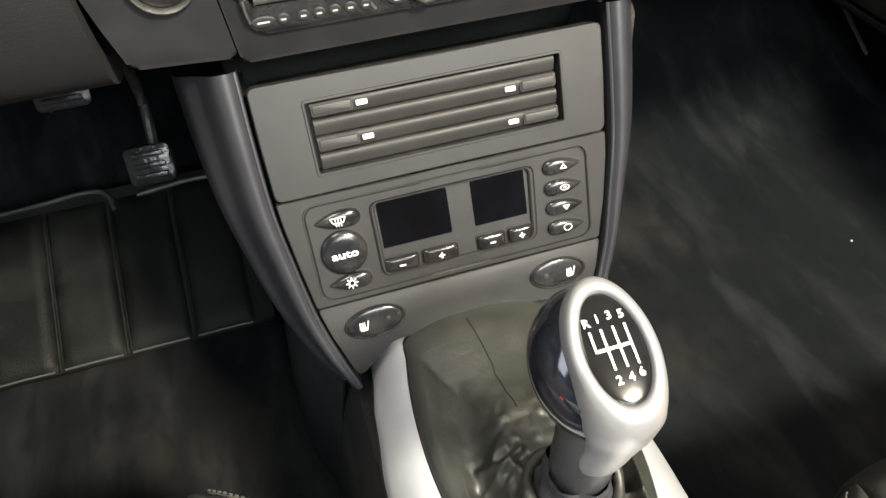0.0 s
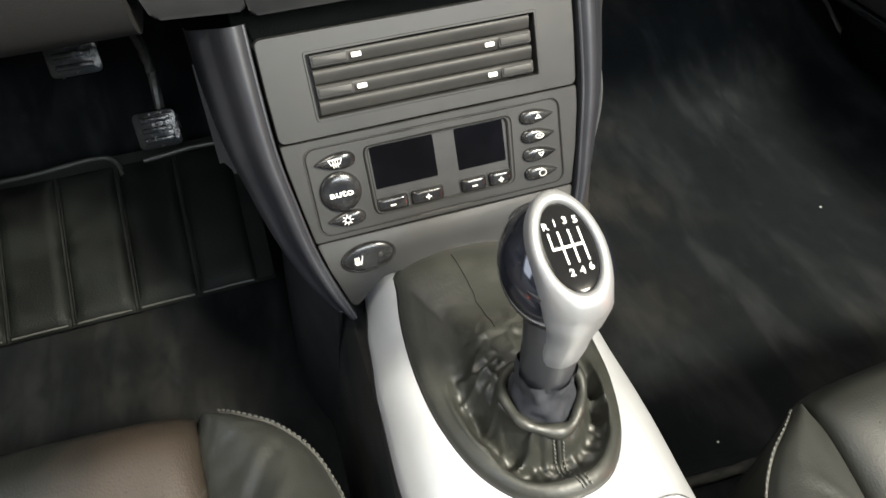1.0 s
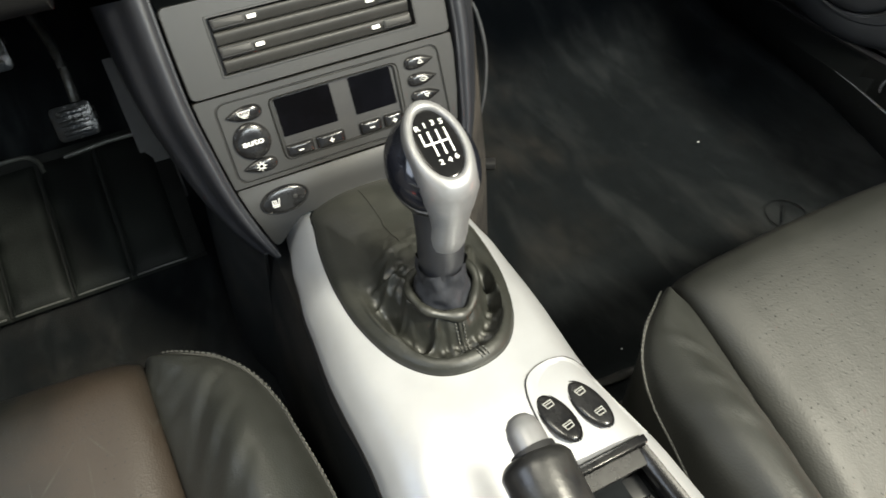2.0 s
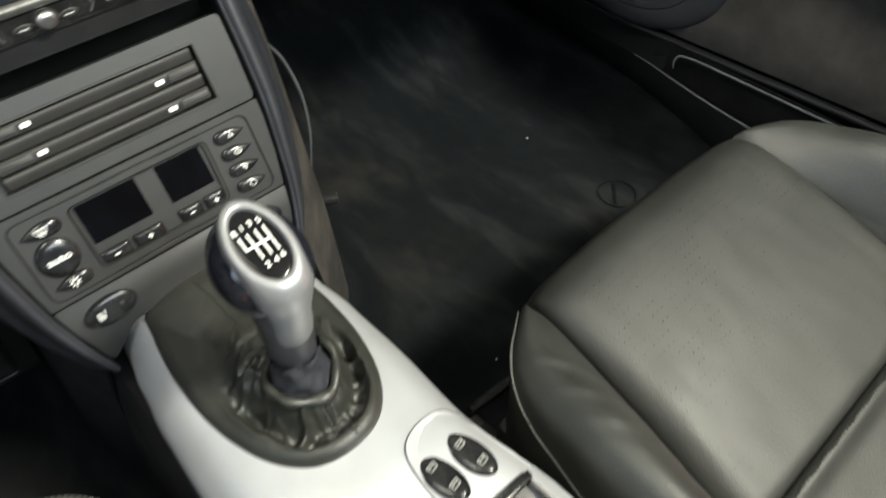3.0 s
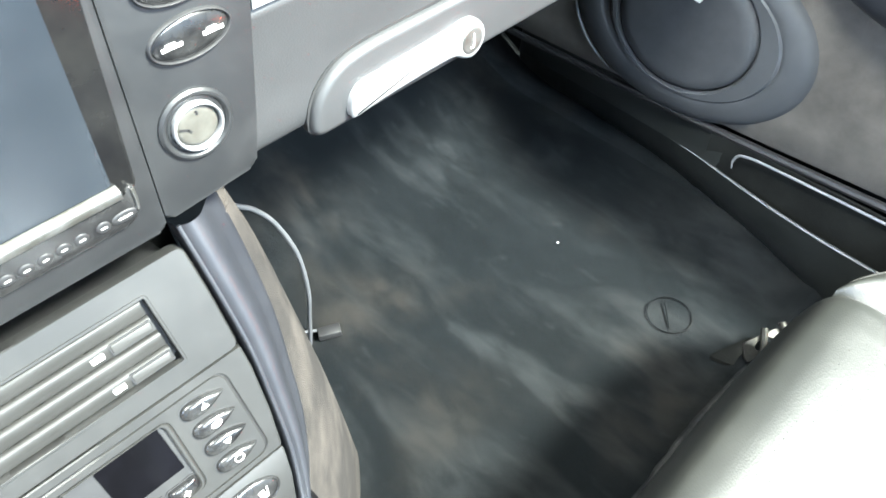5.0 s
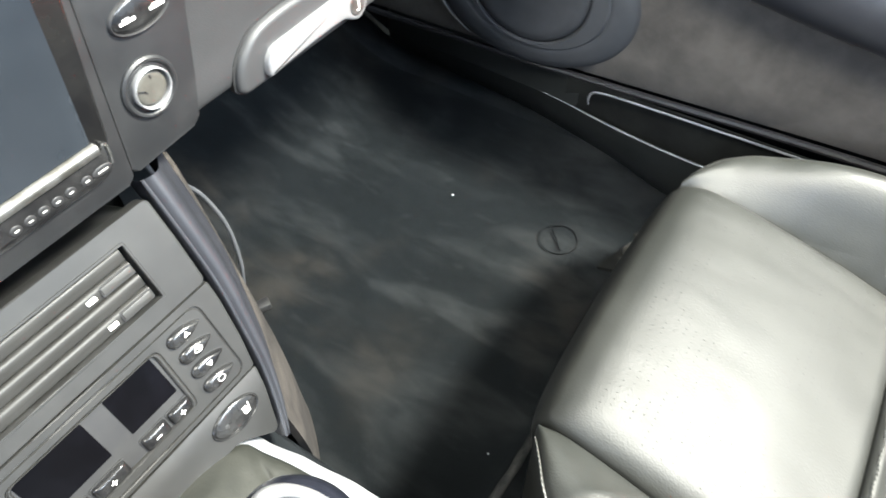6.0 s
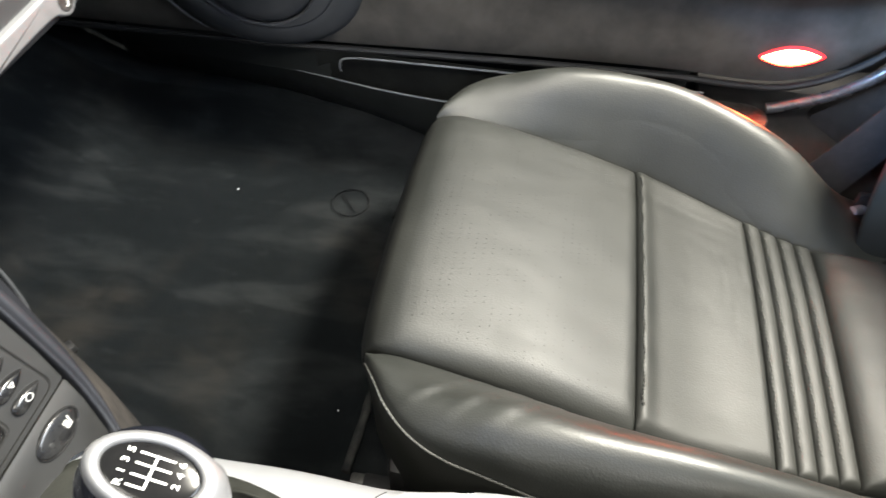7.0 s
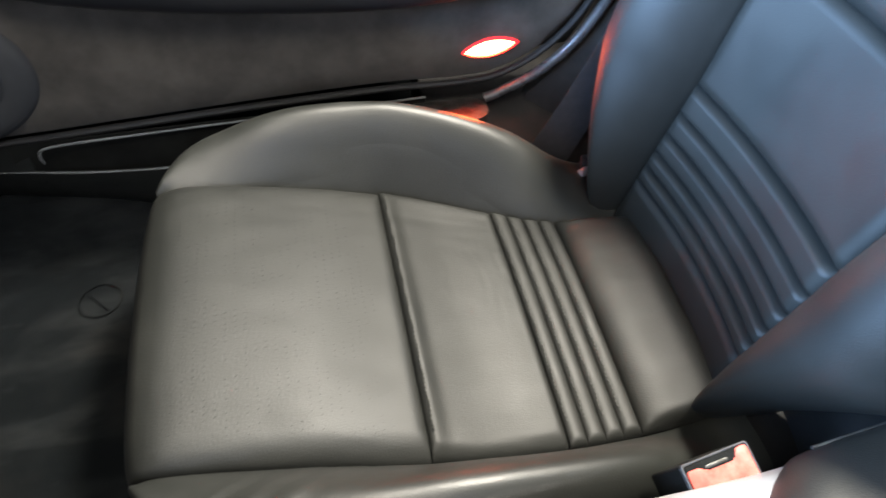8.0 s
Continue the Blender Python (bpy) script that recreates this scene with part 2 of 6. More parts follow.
LAMP.node_tree.nodes["Principled BSDF"].inputs["Emission Color"].default_value = (1.0, 0.13, 0.038, 1)
LAMP.node_tree.nodes["Principled BSDF"].inputs["Emission Strength"].default_value = 200.0

# weaker glow for the driver's lamp, which is out of view
LAMP_DIM = LAMP.copy()
LAMP_DIM.name = "lamp_lens_dim"
LAMP_DIM.node_tree.nodes["Principled BSDF"].inputs["Emission Strength"].default_value = 14.0

# pile of the carpet and nap of the suede
for m, weight, tint in ((CARPET, 0.018, (0.55, 0.72, 0.85)), (SUEDE, 0.10, (0.8, 0.8, 0.8)), (CARPET_SIDE, 0.03, (0.8, 0.75, 0.7))):
    b = m.node_tree.nodes["Principled BSDF"]
    b.inputs["Sheen Weight"].default_value, b.inputs["Sheen Roughness"].default_value = weight, 0.5
    b.inputs["Sheen Tint"].default_value = (*tint, 1)


# ---- building helpers ----
HOMES = {}


def thing(name, at, label, category, group="", kind=""):
    ob = new(name)
    ob.empty_display_size = 0.02
    ob.location = at
    HOMES[ob] = Matrix.Translation(at)
    return tagged(ob, label, category, group, kind)


def part(name, bm, material, parent=None, label="", smooth=40, at=None):
    """Links a bmesh that is laid out in the world as one mesh under its thing."""
    home = HOMES.get(parent, Matrix.Translation(at or (0, 0, 0)))
    bm.transform(home.inverted())
    bmesh.ops.recalc_face_normals(bm, faces=bm.faces)
    me = bpy.data.meshes.new(name)
    for f in bm.faces:
        f.smooth = True
    bm.to_mesh(me)
    bm.free()
    me.set_sharp_from_angle(angle=radians(smooth))
    me.materials.append(material)
    ob = new(name, me)
    if parent:
        ob.parent = parent
    else:
        ob.location = home.translation
    HOMES[ob] = home
    if label:
        ob["label"] = label
    return ob


def setting(name, bm, material, label, category, smooth=40):
    return tagged(part(name, bm, material, None, smooth=smooth), label, category, kind="structure")


def join(*bms):
    out = bmesh.new()
    for b in bms:
        me = bpy.data.meshes.new("tmp")
        b.to_mesh(me)
        b.free()
        out.from_mesh(me)
        bpy.data.meshes.remove(me)
    return out


def loft(rows, close=False, cap=False):
    """A skin over rows of points; close: each row is a loop; cap: ends filled."""
    bm = bmesh.new()
    vs = [[bm.verts.new(p) for p in row] for row in rows]
    n = len(rows[0])
    for a, b in zip(vs, vs[1:]):
        for i in range(n if close else n - 1):
            j = (i + 1) % n
            bm.faces.new((a[i], a[j], b[j], b[i]))
    if cap:
        bm.faces.new(vs[0])
        bm.faces.new(vs[-1])
    return bm


def slab(rows, drop):
    """A closed cushion: a skin over rows of points with its rim and underside set back by the vector drop."""
    d = Vector(drop)
    bm = bmesh.new()
    top = [[bm.verts.new(p) for p in row] for row in rows]
    low = [[bm.verts.new(Vector(p) + d) for p in row] for row in rows]
    for g in (top, low):
        for a, b in zip(g, g[1:]):
            for i in range(len(a) - 1):
                bm.faces.new((a[i], a[i + 1], b[i + 1], b[i]))
    rim = top[0] + [r[-1] for r in top[1:]] + top[-1][-2::-1] + [r[0] for r in top[-2:0:-1]]
    rim2 = low[0] + [r[-1] for r in low[1:]] + low[-1][-2::-1] + [r[0] for r in low[-2:0:-1]]
    for i in range(len(rim)):
        j = (i + 1) % len(rim)
        bm.faces.new((rim[i], rim[j], rim2[j], rim2[i]))
    return bm


def prism(pts, h0, h1, m=None, bev=0.0, seg=2):
    """A plate from an outline in the plane, between two heights, its upper edge rounded."""
    bm = bmesh.new()
    a = [bm.verts.new((x, y, h0)) for x, y in pts]
    b = [bm.verts.new((x, y, h1)) for x, y in pts]
    n = len(pts)
    for i in range(n):
        bm.faces.new((a[i], a[(i + 1) % n], b[(i + 1) % n], b[i]))
    bm.faces.new(a)
    top = bm.faces.new(b)
    if bev:
        bmesh.ops.bevel(bm, geom=list(top.edges), offset=bev, segments=seg, profile=0.5, affect="EDGES")
    if m:
        bm.transform(m)
    return bm


def pillow(pts, h0, h1, r, m=None):
    """A plate from a smooth outline, its upper edge rounded over with radius r."""
    P = [Vector((p[0], p[1])) for p in pts]
    if sum(a.x * b.y - b.x * a.y for a, b in zip(P, P[1:] + P[:1])) < 0:
        P.reverse()
    n = len(P)
    inward = []
    for i in range(n):
        d = (P[(i + 1) % n] - P[i - 1]).normalized()
        inward.append(Vector((-d.y, d.x)))
    loops = [[(p.x, p.y, h0) for p in P]]
    for k in range(7):
        a = math.pi / 2 * k / 6
        loops.append([(*(p + q * r * (1 - math.cos(a))), h1 - r + r * math.sin(a)) for p, q in zip(P, inward)])
    bm = loft(loops, close=True)
    bm.verts.ensure_lookup_table()
    bm.faces.new(bm.verts[-n:])
    bm.faces.new(bm.verts[:n])
    if m:
        bm.transform(m)
    return bm


def resample(pts, n, c, extra=()):
    """Points of a convex outline at even angles round c, and at the extra angles."""
    out = []
    for a in sorted({round(2 * math.pi * k / n, 5) for k in range(n)} | {round(e % (2 * math.pi), 5) for e in extra}):
        d = Vector((math.cos(a), math.sin(a)))
        best = None
        for i in range(len(pts)):
            p, q = Vector(pts[i]) - Vector(c), Vector(pts[(i + 1) % len(pts)]) - Vector(c)
            e = q - p
            det = d.x * -e.y + d.y * e.x
            if abs(det) < 1e-12:
                continue
            s = (p.x * -e.y + p.y * e.x) / det
            u = (d.x * p.y - d.y * p.x) / det
            if s > 0 and -1e-4 <= u <= 1 + 1e-4:
                best = max(s, best or 0)
        out.append((c[0] + d.x * best, c[1] + d.y * best))
    return out


def ring(outer, inner, h0, h1, m=None, n=96, bev=0.0008, c=None):
    """A plate with a hole."""
    c = c or (sum(p[0] for p in inner) / len(inner), sum(p[1] for p in inner) / len(inner))
    turns = [math.atan2(y - c[1], x - c[0]) for x, y in list(outer) + list(inner)]
    o, i = resample(outer, n, c, turns), resample(inner, n, c, turns)

    def pull(pts, other, d):
        out = []
        for p, q in zip(pts, other):
            v = Vector(q) - Vector(p)
            out.append(tuple(Vector(p) + v.normalized() * min(d, v.length * 0.4)))
        return out
    loops = [[(x, y, h0) for x, y in o], [(x, y, h1 - bev) for x, y in o], [(x, y, h1) for x, y in pull(o, i, bev)],
             [(x, y, h1) for x, y in pull(i, o, bev)], [(x, y, h1 - bev) for x, y in i], [(x, y, h0) for x, y in i]]
    bm = loft(loops + [loops[0]], close=True)
    bmesh.ops.remove_doubles(bm, verts=bm.verts, dist=1e-6)
    if m:
        bm.transform(m)
    return bm


def dome(pts, h0, h, m=None, flat=0.0):
    """A cushion-shaped cap over an outline."""
    c = Vector((sum(p[0] for p in pts) / len(pts), sum(p[1] for p in pts) / len(pts)))
    rows = []
    for s in (1.0, 1.0, 0.98, 0.92, 0.8, 0.6, 0.35, 0.1):
        z = h0 if not rows else h0 + h * (0.25 + 0.75 * math.sqrt(max(0, 1 - max(0, (s - flat) / (1 - flat)) ** 2)))
        rows.append([(*(c + (Vector(p) - c) * s), z) for p in pts])
    bm = loft(rows, close=True)
    bm.faces.new([v for v in bm.verts][-len(pts):])
    bm.faces.new([v for v in bm.verts][:len(pts)])
    if m:
        bm.transform(m)
    return bm


def ellipse(cx, cy, a, b, n=40, power=2.0, turn=0.0):
    out = []
    for k in range(n):
        t = 2 * math.pi * k / n
        x = a * math.copysign(abs(math.cos(t)) ** (2 / power), math.cos(t))
        y = b * math.copysign(abs(math.sin(t)) ** (2 / power), math.sin(t))
        out.append((cx + x * math.cos(turn) - y * math.sin(turn), cy + x * math.sin(turn) + y * math.cos(turn)))
    return out


def leaf(cx, cy, a, b, n=18, turn=0.0, blunt=0):
    """A lens outline; blunt: the end (1 right, -1 left) that is rounded off, 0 for none."""
    top = []
    for k in range(n + 1):
        t = 0.5 - 0.5 * math.cos(math.pi * k / n)
        if not blunt:
            w = math.sin(math.pi * t) ** 0.8
        elif t < 0.62:
            w = math.sin(math.pi / 2 * t / 0.62) ** 0.85
        else:
            w = max(0, 1 - ((t - 0.62) / 0.38) ** 3.5) ** 0.5
        top.append(((2 * t - 1) * a * (blunt or 1), b * w))
    pts = top + [(x, -y) for x, y in top[-2:0:-1]]
    return [(cx + x * math.cos(turn) - y * math.sin(turn), cy + x * math.sin(turn) + y * math.cos(turn)) for x, y in pts]


def rrect(x0, y0, x1, y1, r, n=4):
    out = []
    for cx, cy, a0 in ((x1 - r, y1 - r, 0), (x0 + r, y1 - r, 90), (x0 + r, y0 + r, 180), (x1 - r, y0 + r, 270)):
        for k in range(n + 1):
            a = radians(a0 + 90 * k / n)
            out.append((cx + r * math.cos(a), cy + r * math.sin(a)))
    return out


def rounded(pts, r, n=4):
    """An outline with its corners rounded."""
    out = []
    for i, p in enumerate(pts):
        p, a, b = Vector(p), Vector(pts[i - 1]), Vector(pts[(i + 1) % len(pts)])
        u, v = (a - p), (b - p)
        d = min(r, u.length * 0.45, v.length * 0.45)
        s, e = p + u.normalized() * d, p + v.normalized() * d
        for k in range(n + 1):
            t = k / n
            out.append(tuple(s * (1 - t) ** 2 + p * 2 * t * (1 - t) + e * t * t))
    return out


def smoothline(pts, n, closed=False):
    """n points along a Catmull-Rom curve through pts."""
    P = [Vector(p) for p in pts]
    k = len(P) if closed else len(P) - 1
    out = []
    for j in range(n):
        t = j / (n if closed else n - 1) * k
        i = min(int(t), k - 1)
        f = t - i

        def g(q):
            return P[q % len(P)] if closed else P[min(max(q, 0), len(P) - 1)]
        a, b, c, d = g(i - 1), g(i), g(i + 1), g(i + 2)
        out.append(0.5 * (2 * b + (c - a) * f + (2 * a - 5 * b + 4 * c - d) * f * f + (3 * b - a - 3 * c + d) * f ** 3))
    return out


def tube(path, r, seg=8, closed=False):
    P = [Vector(p) for p in path]
    rows, up = [], Vector((0.13, 0.21, 0.97))
    for i, p in enumerate(P):
        a = P[i - 1] if i or closed else p
        b = P[(i + 1) % len(P)] if i < len(P) - 1 or closed else p
        d = (b - a).normalized()
        x = d.cross(up)
        if x.length < 0.05:
            x = d.cross(Vector((1, 0, 0)))
        x.normalize()
        y = d.cross(x)
        rr = r[i] if isinstance(r, (list, tuple)) else r
        rows.append([p + (x * math.cos(t) + y * math.sin(t)) * rr for t in (2 * math.pi * k / seg for k in range(seg))])
    if closed:
        rows.append(rows[0])
        bm = loft(rows, close=True)
        bmesh.ops.remove_doubles(bm, verts=bm.verts, dist=1e-7)
        return bm
    return loft(rows, close=True, cap=True)


def dashes(path, step, length, r):
    """A row of stitches along a line."""
    P = [Vector(p) for p in path]
    out, run, nxt = [], 0.0, 0.0
    for a, b in zip(P, P[1:]):
        d = (b - a).length
        while nxt <= run + d and d > 0:
            s = a + (b - a) * ((nxt - run) / d)
            u = (b - a).normalized() * length / 2
            out.append(tube([s - u, s - u * 0.6, s + u * 0.6, s + u], [r * 0.5, r, r, r * 0.5], 5))
            nxt += step
        run += d
    return join(*out)


def block(x0, x1, y0, y1, z0, z1, bev=0.003, seg=2):
    bm = bmesh.new()
    bmesh.ops.create_cube(bm, size=1)
    bm.transform(Matrix.Translation(((x0 + x1) / 2, (y0 + y1) / 2, (z0 + z1) / 2)) @ Matrix.Diagonal((x1 - x0, y1 - y0, z1 - z0, 1)))
    if bev:
        bmesh.ops.bevel(bm, geom=bm.edges[:], offset=bev, segments=seg, profile=0.5, affect="EDGES")
    return bm


def lettering(text, size, m, thick=0.00015, bold=0.0):
    cu = bpy.data.curves.new("lettering", "FONT")
    cu.body, cu.size, cu.extrude, cu.align_x, cu.align_y, cu.offset = text, size, thick, "CENTER", "CENTER", bold
    cu.resolution_u = 3
    ob = new("lettering", cu)
    me = bpy.data.meshes.new_from_object(ob)
    bpy.data.objects.remove(ob)
    bm = bmesh.new()
    bm.from_mesh(me)
    bpy.data.meshes.remove(me)
    bm.transform(m)
    return bm


def strokes(lines, width, h, m):
    """Flat printed strokes along lines in a plane."""
    out = []
    for line in lines:
        for p, q in zip(line, line[1:]):
            p, q = Vector(p), Vector(q)
            u = (q - p).normalized()
            v = Vector((-u.y, u.x)) * width / 2
            u = u * width * 0.35
            out.append(prism([tuple(p - u - v), tuple(q + u - v), tuple(q + u + v), tuple(p - u + v)], 0, h))
    bm = join(*out)
    bm.transform(m)
    return bm


def frame_matrix(origin, x, y):
    x, y = Vector(x).normalized(), Vector(y).normalized()
    z = x.cross(y)
    m = Matrix((x, y, z)).transposed().to_4x4()
    m.translation = origin
    return m


def up(m, u, v, h=0.0):
    return m @ Matrix.Translation((u, v, h))


def table(points, y):
    """A smooth value between the (y, value) pairs given, in falling y."""
    if y >= points[0][0]:
        return points[0][1]
    if y <= points[-1][0]:
        return points[-1][1]
    n = len(points)
    i = next(k for k in range(n - 1) if y >= points[k + 1][0])

    def slope(k):
        (a, va), (b, vb) = points[max(k - 1, 0)], points[min(k + 1, n - 1)]
        return (vb - va) / (b - a)
    (a, va), (b, vb) = points[i], points[i + 1]
    d = b - a
    t = (y - a) / d
    return (2 * t ** 3 - 3 * t * t + 1) * va + (t ** 3 - 2 * t * t + t) * d * slope(i) + (3 * t * t - 2 * t ** 3) * vb + (t ** 3 - t * t) * d * slope(i + 1)


# ---- the shell: floor, tunnel, walls ----
def floor_height(x, y):
    """Level footwell that rises to the toe board in front."""
    z = 0.0
    if y > 0.78:
        t = y - 0.78
        z = 0.55 * t if t > 0.12 else 0.55 * t * t / 0.24 + 0.0
        if t > 0.12:
            z = 0.55 * t - 0.033
    if abs(x) > 0.66:
        z += min(1, (abs(x) - 0.66) / 0.08) ** 2 * 0.05
    if x > 0.14:
        z += 0.013 * math.exp(-((y - 0.309 - 0.006 * math.sin(x * 14)) / 0.011) ** 2) * min(1, (x - 0.14) / 0.04)
    return z + 0.0035 * noise.noise((x * 9, y * 9, 2.0)) + 0.0015 * noise.noise((x * 40, y * 40, 5.0))


rows = [[(x, y, floor_height(x, y)) for x in np.linspace(-0.86, 0.86, 130)] for y in np.linspace(-0.75, 1.25, 300)]
setting("floor", slab(rows, (0, 0, -0.04)), CARPET, "black carpeted car floor, dusty and worn in patches", "floor")


def wall_y(y, name, label):
    setting(name, block(-0.9, 0.9, y - 0.02, y + 0.02, -0.05, 0.62 if y < 0 else 0.73), BLACK, label, "wall")


wall_y(1.24, "wall_front", "black bulkhead at the end of the footwells")
wall_y(-0.78, "wall_rear", "black rear bulkhead behind the seats")
setting("wall_left", block(-0.86, -0.80, -0.8, 1.22, -0.05, 0.62), SUEDE, "dark side wall beside the driving seat", "wall")
setting("wall_right", block(0.86, 0.90, -0.8, 1.22, -0.05, 0.62), BLACK, "dark outer skin behind the door", "wall")

setting("wall_kick", block(0.805, 0.84, -0.05, 1.22, -0.05, 0.17), CARPET, "black carpeted sill wall below the door", "wall")

# centre tunnel under the console
prof = [(-0.125, -0.02), (-0.112, 0.10), (-0.098, 0.19), (-0.085, 0.235), (-0.05, 0.25), (0.05, 0.25), (0.085, 0.235), (0.098, 0.19), (0.112, 0.10), (0.125, -0.02)]
rows = []
for y in np.linspace(-0.75, 0.50, 26):
    rows.append([(x, y, z + 0.001 * noise.noise((x * 20, y * 20, 1))) for x, z in prof])
setting("tunnel", slab(rows, (0, 0, -0.02)), CARPET, "black carpeted centre tunnel between the seats", "tunnel")
prof2 = [(-0.10, -0.02), (-0.09, 0.2), (-0.06, 0.36), (0.06, 0.36), (0.09, 0.2), (0.10, -0.02)]
setting("tunnel_front", slab([[(x, y, z) for x, z in prof2] for y in np.linspace(0.505, 1.22, 12)], (0, 0, -0.02)), BLACK, "black tunnel under the dashboard", "tunnel")

# carpeted side covers of the console, under the fascia
for side in (1, -1):
    edge = smoothline([(0.150, 0.542, 0.425), (0.164, 0.556, 0.36), (0.175, 0.561, 0.27), (0.187, 0.563, 0.15), (0.196, 0.566, 0.02), (0.196, 0.562, 0.0)], 22)
    back = smoothline([(0.098, 0.512, 0.425), (0.098, 0.485, 0.36), (0.098, 0.455, 0.27), (0.112, 0.452, 0.15), (0.124, 0.47, 0.02), (0.124, 0.475, 0.0)], 22)
    rows = []
    for a, b in zip(back, edge):
        row = []
        if side < 0:
            b = Vector((a.x + (b.x - a.x) * 0.35 - 0.006, b.y, b.z))
            a = Vector((a.x - 0.008, a.y, a.z))
        for k in range(15):
            t = k / 14
            p = a.lerp(b, t)
            p.x += 0.006 * math.sin(math.pi * t)
            p.y += 0.010 * max(0, t - 0.85) / 0.15
            p.z += 0.001 * noise.noise(p * 30)
            row.append((side * p.x, p.y, p.z))
        rows.append(row)
    # left cover takes the black carpet: its shadow is put into the colour
    setting("trim_side" if side > 0 else "trim_side_left", slab(rows, (-0.004 * side, 0.006, 0)), CARPET_SIDE if side > 0 else CARPET, "dusty carpet cover on the side of the console", "side trim")

# ---- the console fascia ----
FM = frame_matrix((0, 0.433, 0.265), (1, 0, 0), (0, 0.426, 0.905))

# backing behind all panels
console = thing("centre_console", (0, 0.2, 0.25), "silver painted centre console trim round the gear lever", "console")
# the gap's shade is put into the neck's near-black colour
part("neck", block(-0.118, 0.118, 0.572, 0.62, 0.34, 0.455, 0.004), NEAR_BLACK, console)
part("backing", prism([(-0.10, 0.188), (-0.10, 0.12), (-0.09, 0.05), (-0.07, 0.012), (0.07, 0.012), (0.09, 0.05), (0.10, 0.12), (0.10, 0.188)], -0.06, -0.0125, FM), BLACK, console)

# padded rails along both sides of the fascia
EDGE = [(0.1078, 0.203), (0.1083, 0.16), (0.1075, 0.12), (0.1035, 0.085), (0.0985, 0.05), (0.091, 0.020), (0.0845, 0.0), (0.0815, -0.010)]
for side in (-1, 1):
    line = smoothline([(u, v, 0) for u, v in EDGE], 40)
    rows = []
    for k, p in enumerate(line):
        t = k / 39
        w = 0.036 * (1 - 0.66 * t ** 1.3)
        dep = 0.075 * (1 - 0.75 * t ** 1.2) + 0.004
        hh = 0.0085 * (1 - 0.45 * t)
        sec = [(0.0, -0.012), (0.0003, 0.001), (0.003, hh * 0.75), (w * 0.20, hh), (w * 0.35, hh * 0.72), (w * 0.5, -0.002), (w * 0.66, -0.012), (w * 0.98, -0.03 + 0.015 * t), (w * 1.18, -dep)]
        sec = smoothline([(a, b, 0) for a, b in sec], 22)
        rows.append([FM @ Vector((side * (p.x + s.x), p.y, s.y)) for s in sec])
    tip = [FM @ Vector((side * 0.0815, -0.0125, -0.006))] * len(rows[0])
    rail = thing("console_rail", (side * 0.11, 0.47, 0.28), "black padded side rail curving down beside the console panels", "trim rail", "console rails")
    part("pad", loft(rows + [tip]), PAD, rail, smooth=60)
    bead = [FM @ Vector((side * (p.x + 0.0012), p.y, 0.0045 * (1 - 0.45 * k / 39))) for k, p in enumerate(line)]
    part("bead", tube(bead, 0.0013, 8), PAD, rail, "narrow raised bead along the inner edge")

# CD compartment: a panel with four drawers
cd = thing("disc_compartment", (0, 0.49, 0.40), "grey plastic disc compartment panel with four closed drawers", "storage panel")
outer = rounded([(-0.1056, 0.1262), (0.1050, 0.1262), (0.1062, 0.160), (0.1060, 0.1925), (-0.1060, 0.1925), (-0.1062, 0.160)], 0.0045)
SLOT = rrect(-0.0768, 0.1380, 0.0772, 0.1792, 0.0012)
part("panel", ring(outer, SLOT, -0.010, 0.0012, FM, 160, c=(0, 0.159)), FASCIA, cd)
part("slot_frame", ring(rrect(-0.0785, 0.1363, 0.0789, 0.1809, 0.002), SLOT, 0.0006, 0.0020, FM, 120, c=(0, 0.159), bev=0.0004), FASCIA, cd)
part("recess", prism(rrect(-0.0768, 0.138, 0.0772, 0.1792, 0.001), -0.0122, -0.0105, FM), BLACK, cd)
for k, (v0, v1) in enumerate(((0.16885, 0.17860), (0.15885, 0.16850), (0.14885, 0.15850), (0.13885, 0.14850))):
    left = k % 2 == 0
    x0, x1 = -0.0742, 0.0746
    sec = [(v0, -0.007), (v0 + 0.0002, -0.0030), (v0 + 0.0022, -0.0020), ((v0 + v1) / 2, -0.0010), (v1 - 0.0022, -0.0006), (v1 - 0.0004, -0.0018), (v1, -0.007)]
    sec = smoothline([(a, b, 0) for a, b in sec], 13)
    rows = [[FM @ Vector((x, s.x, s.y)) for s in sec] for x in np.linspace(x0, x1, 8)]
    drawer = part("drawer", loft(rows), DRAWER, cd)
    vm = (v0 + v1) / 2
    b0, b1 = ((x0 + 0.0008, x0 + 0.0235) if left else (x1 - 0.0225, x1 - 0.0008))
    part("button_well", prism(rrect(b0 - 0.0006, v0 + 0.0017, b1 + 0.0006, v1 - 0.0013, 0.0012), -0.006, 0.0, FM), BLACK, drawer)
    part("push_button", prism(rrect(b0, v0 + 0.0023, b1, v1 - 0.0019, 0.0012), -0.005, 0.0010, FM, 0.0008), DRAWER, drawer)
    tx = (b1 + 0.0059) if left else (b0 - 0.0072)
    part("marker", prism(rrect(tx - 0.0032, vm - 0.0014, tx + 0.0032, vm + 0.0014, 0.0006), -0.003, 0.0002, FM), PRINT, drawer, "white marker tab")

# climate control unit
cl = thing("climate_control", (0, 0.47, 0.34), "grey climate control unit with dark displays and black buttons", "control unit")
outer = rounded([(-0.0978, 0.0533), (0.0965, 0.0533), (0.1015, 0.0800), (0.1049, 0.110), (0.1052, 0.1250), (-0.1060, 0.1250), (-0.1050, 0.110), (-0.1015, 0.080)], 0.0016)
plate = rrect(-0.0928, 0.0568, 0.0905, 0.1198, 0.0075)
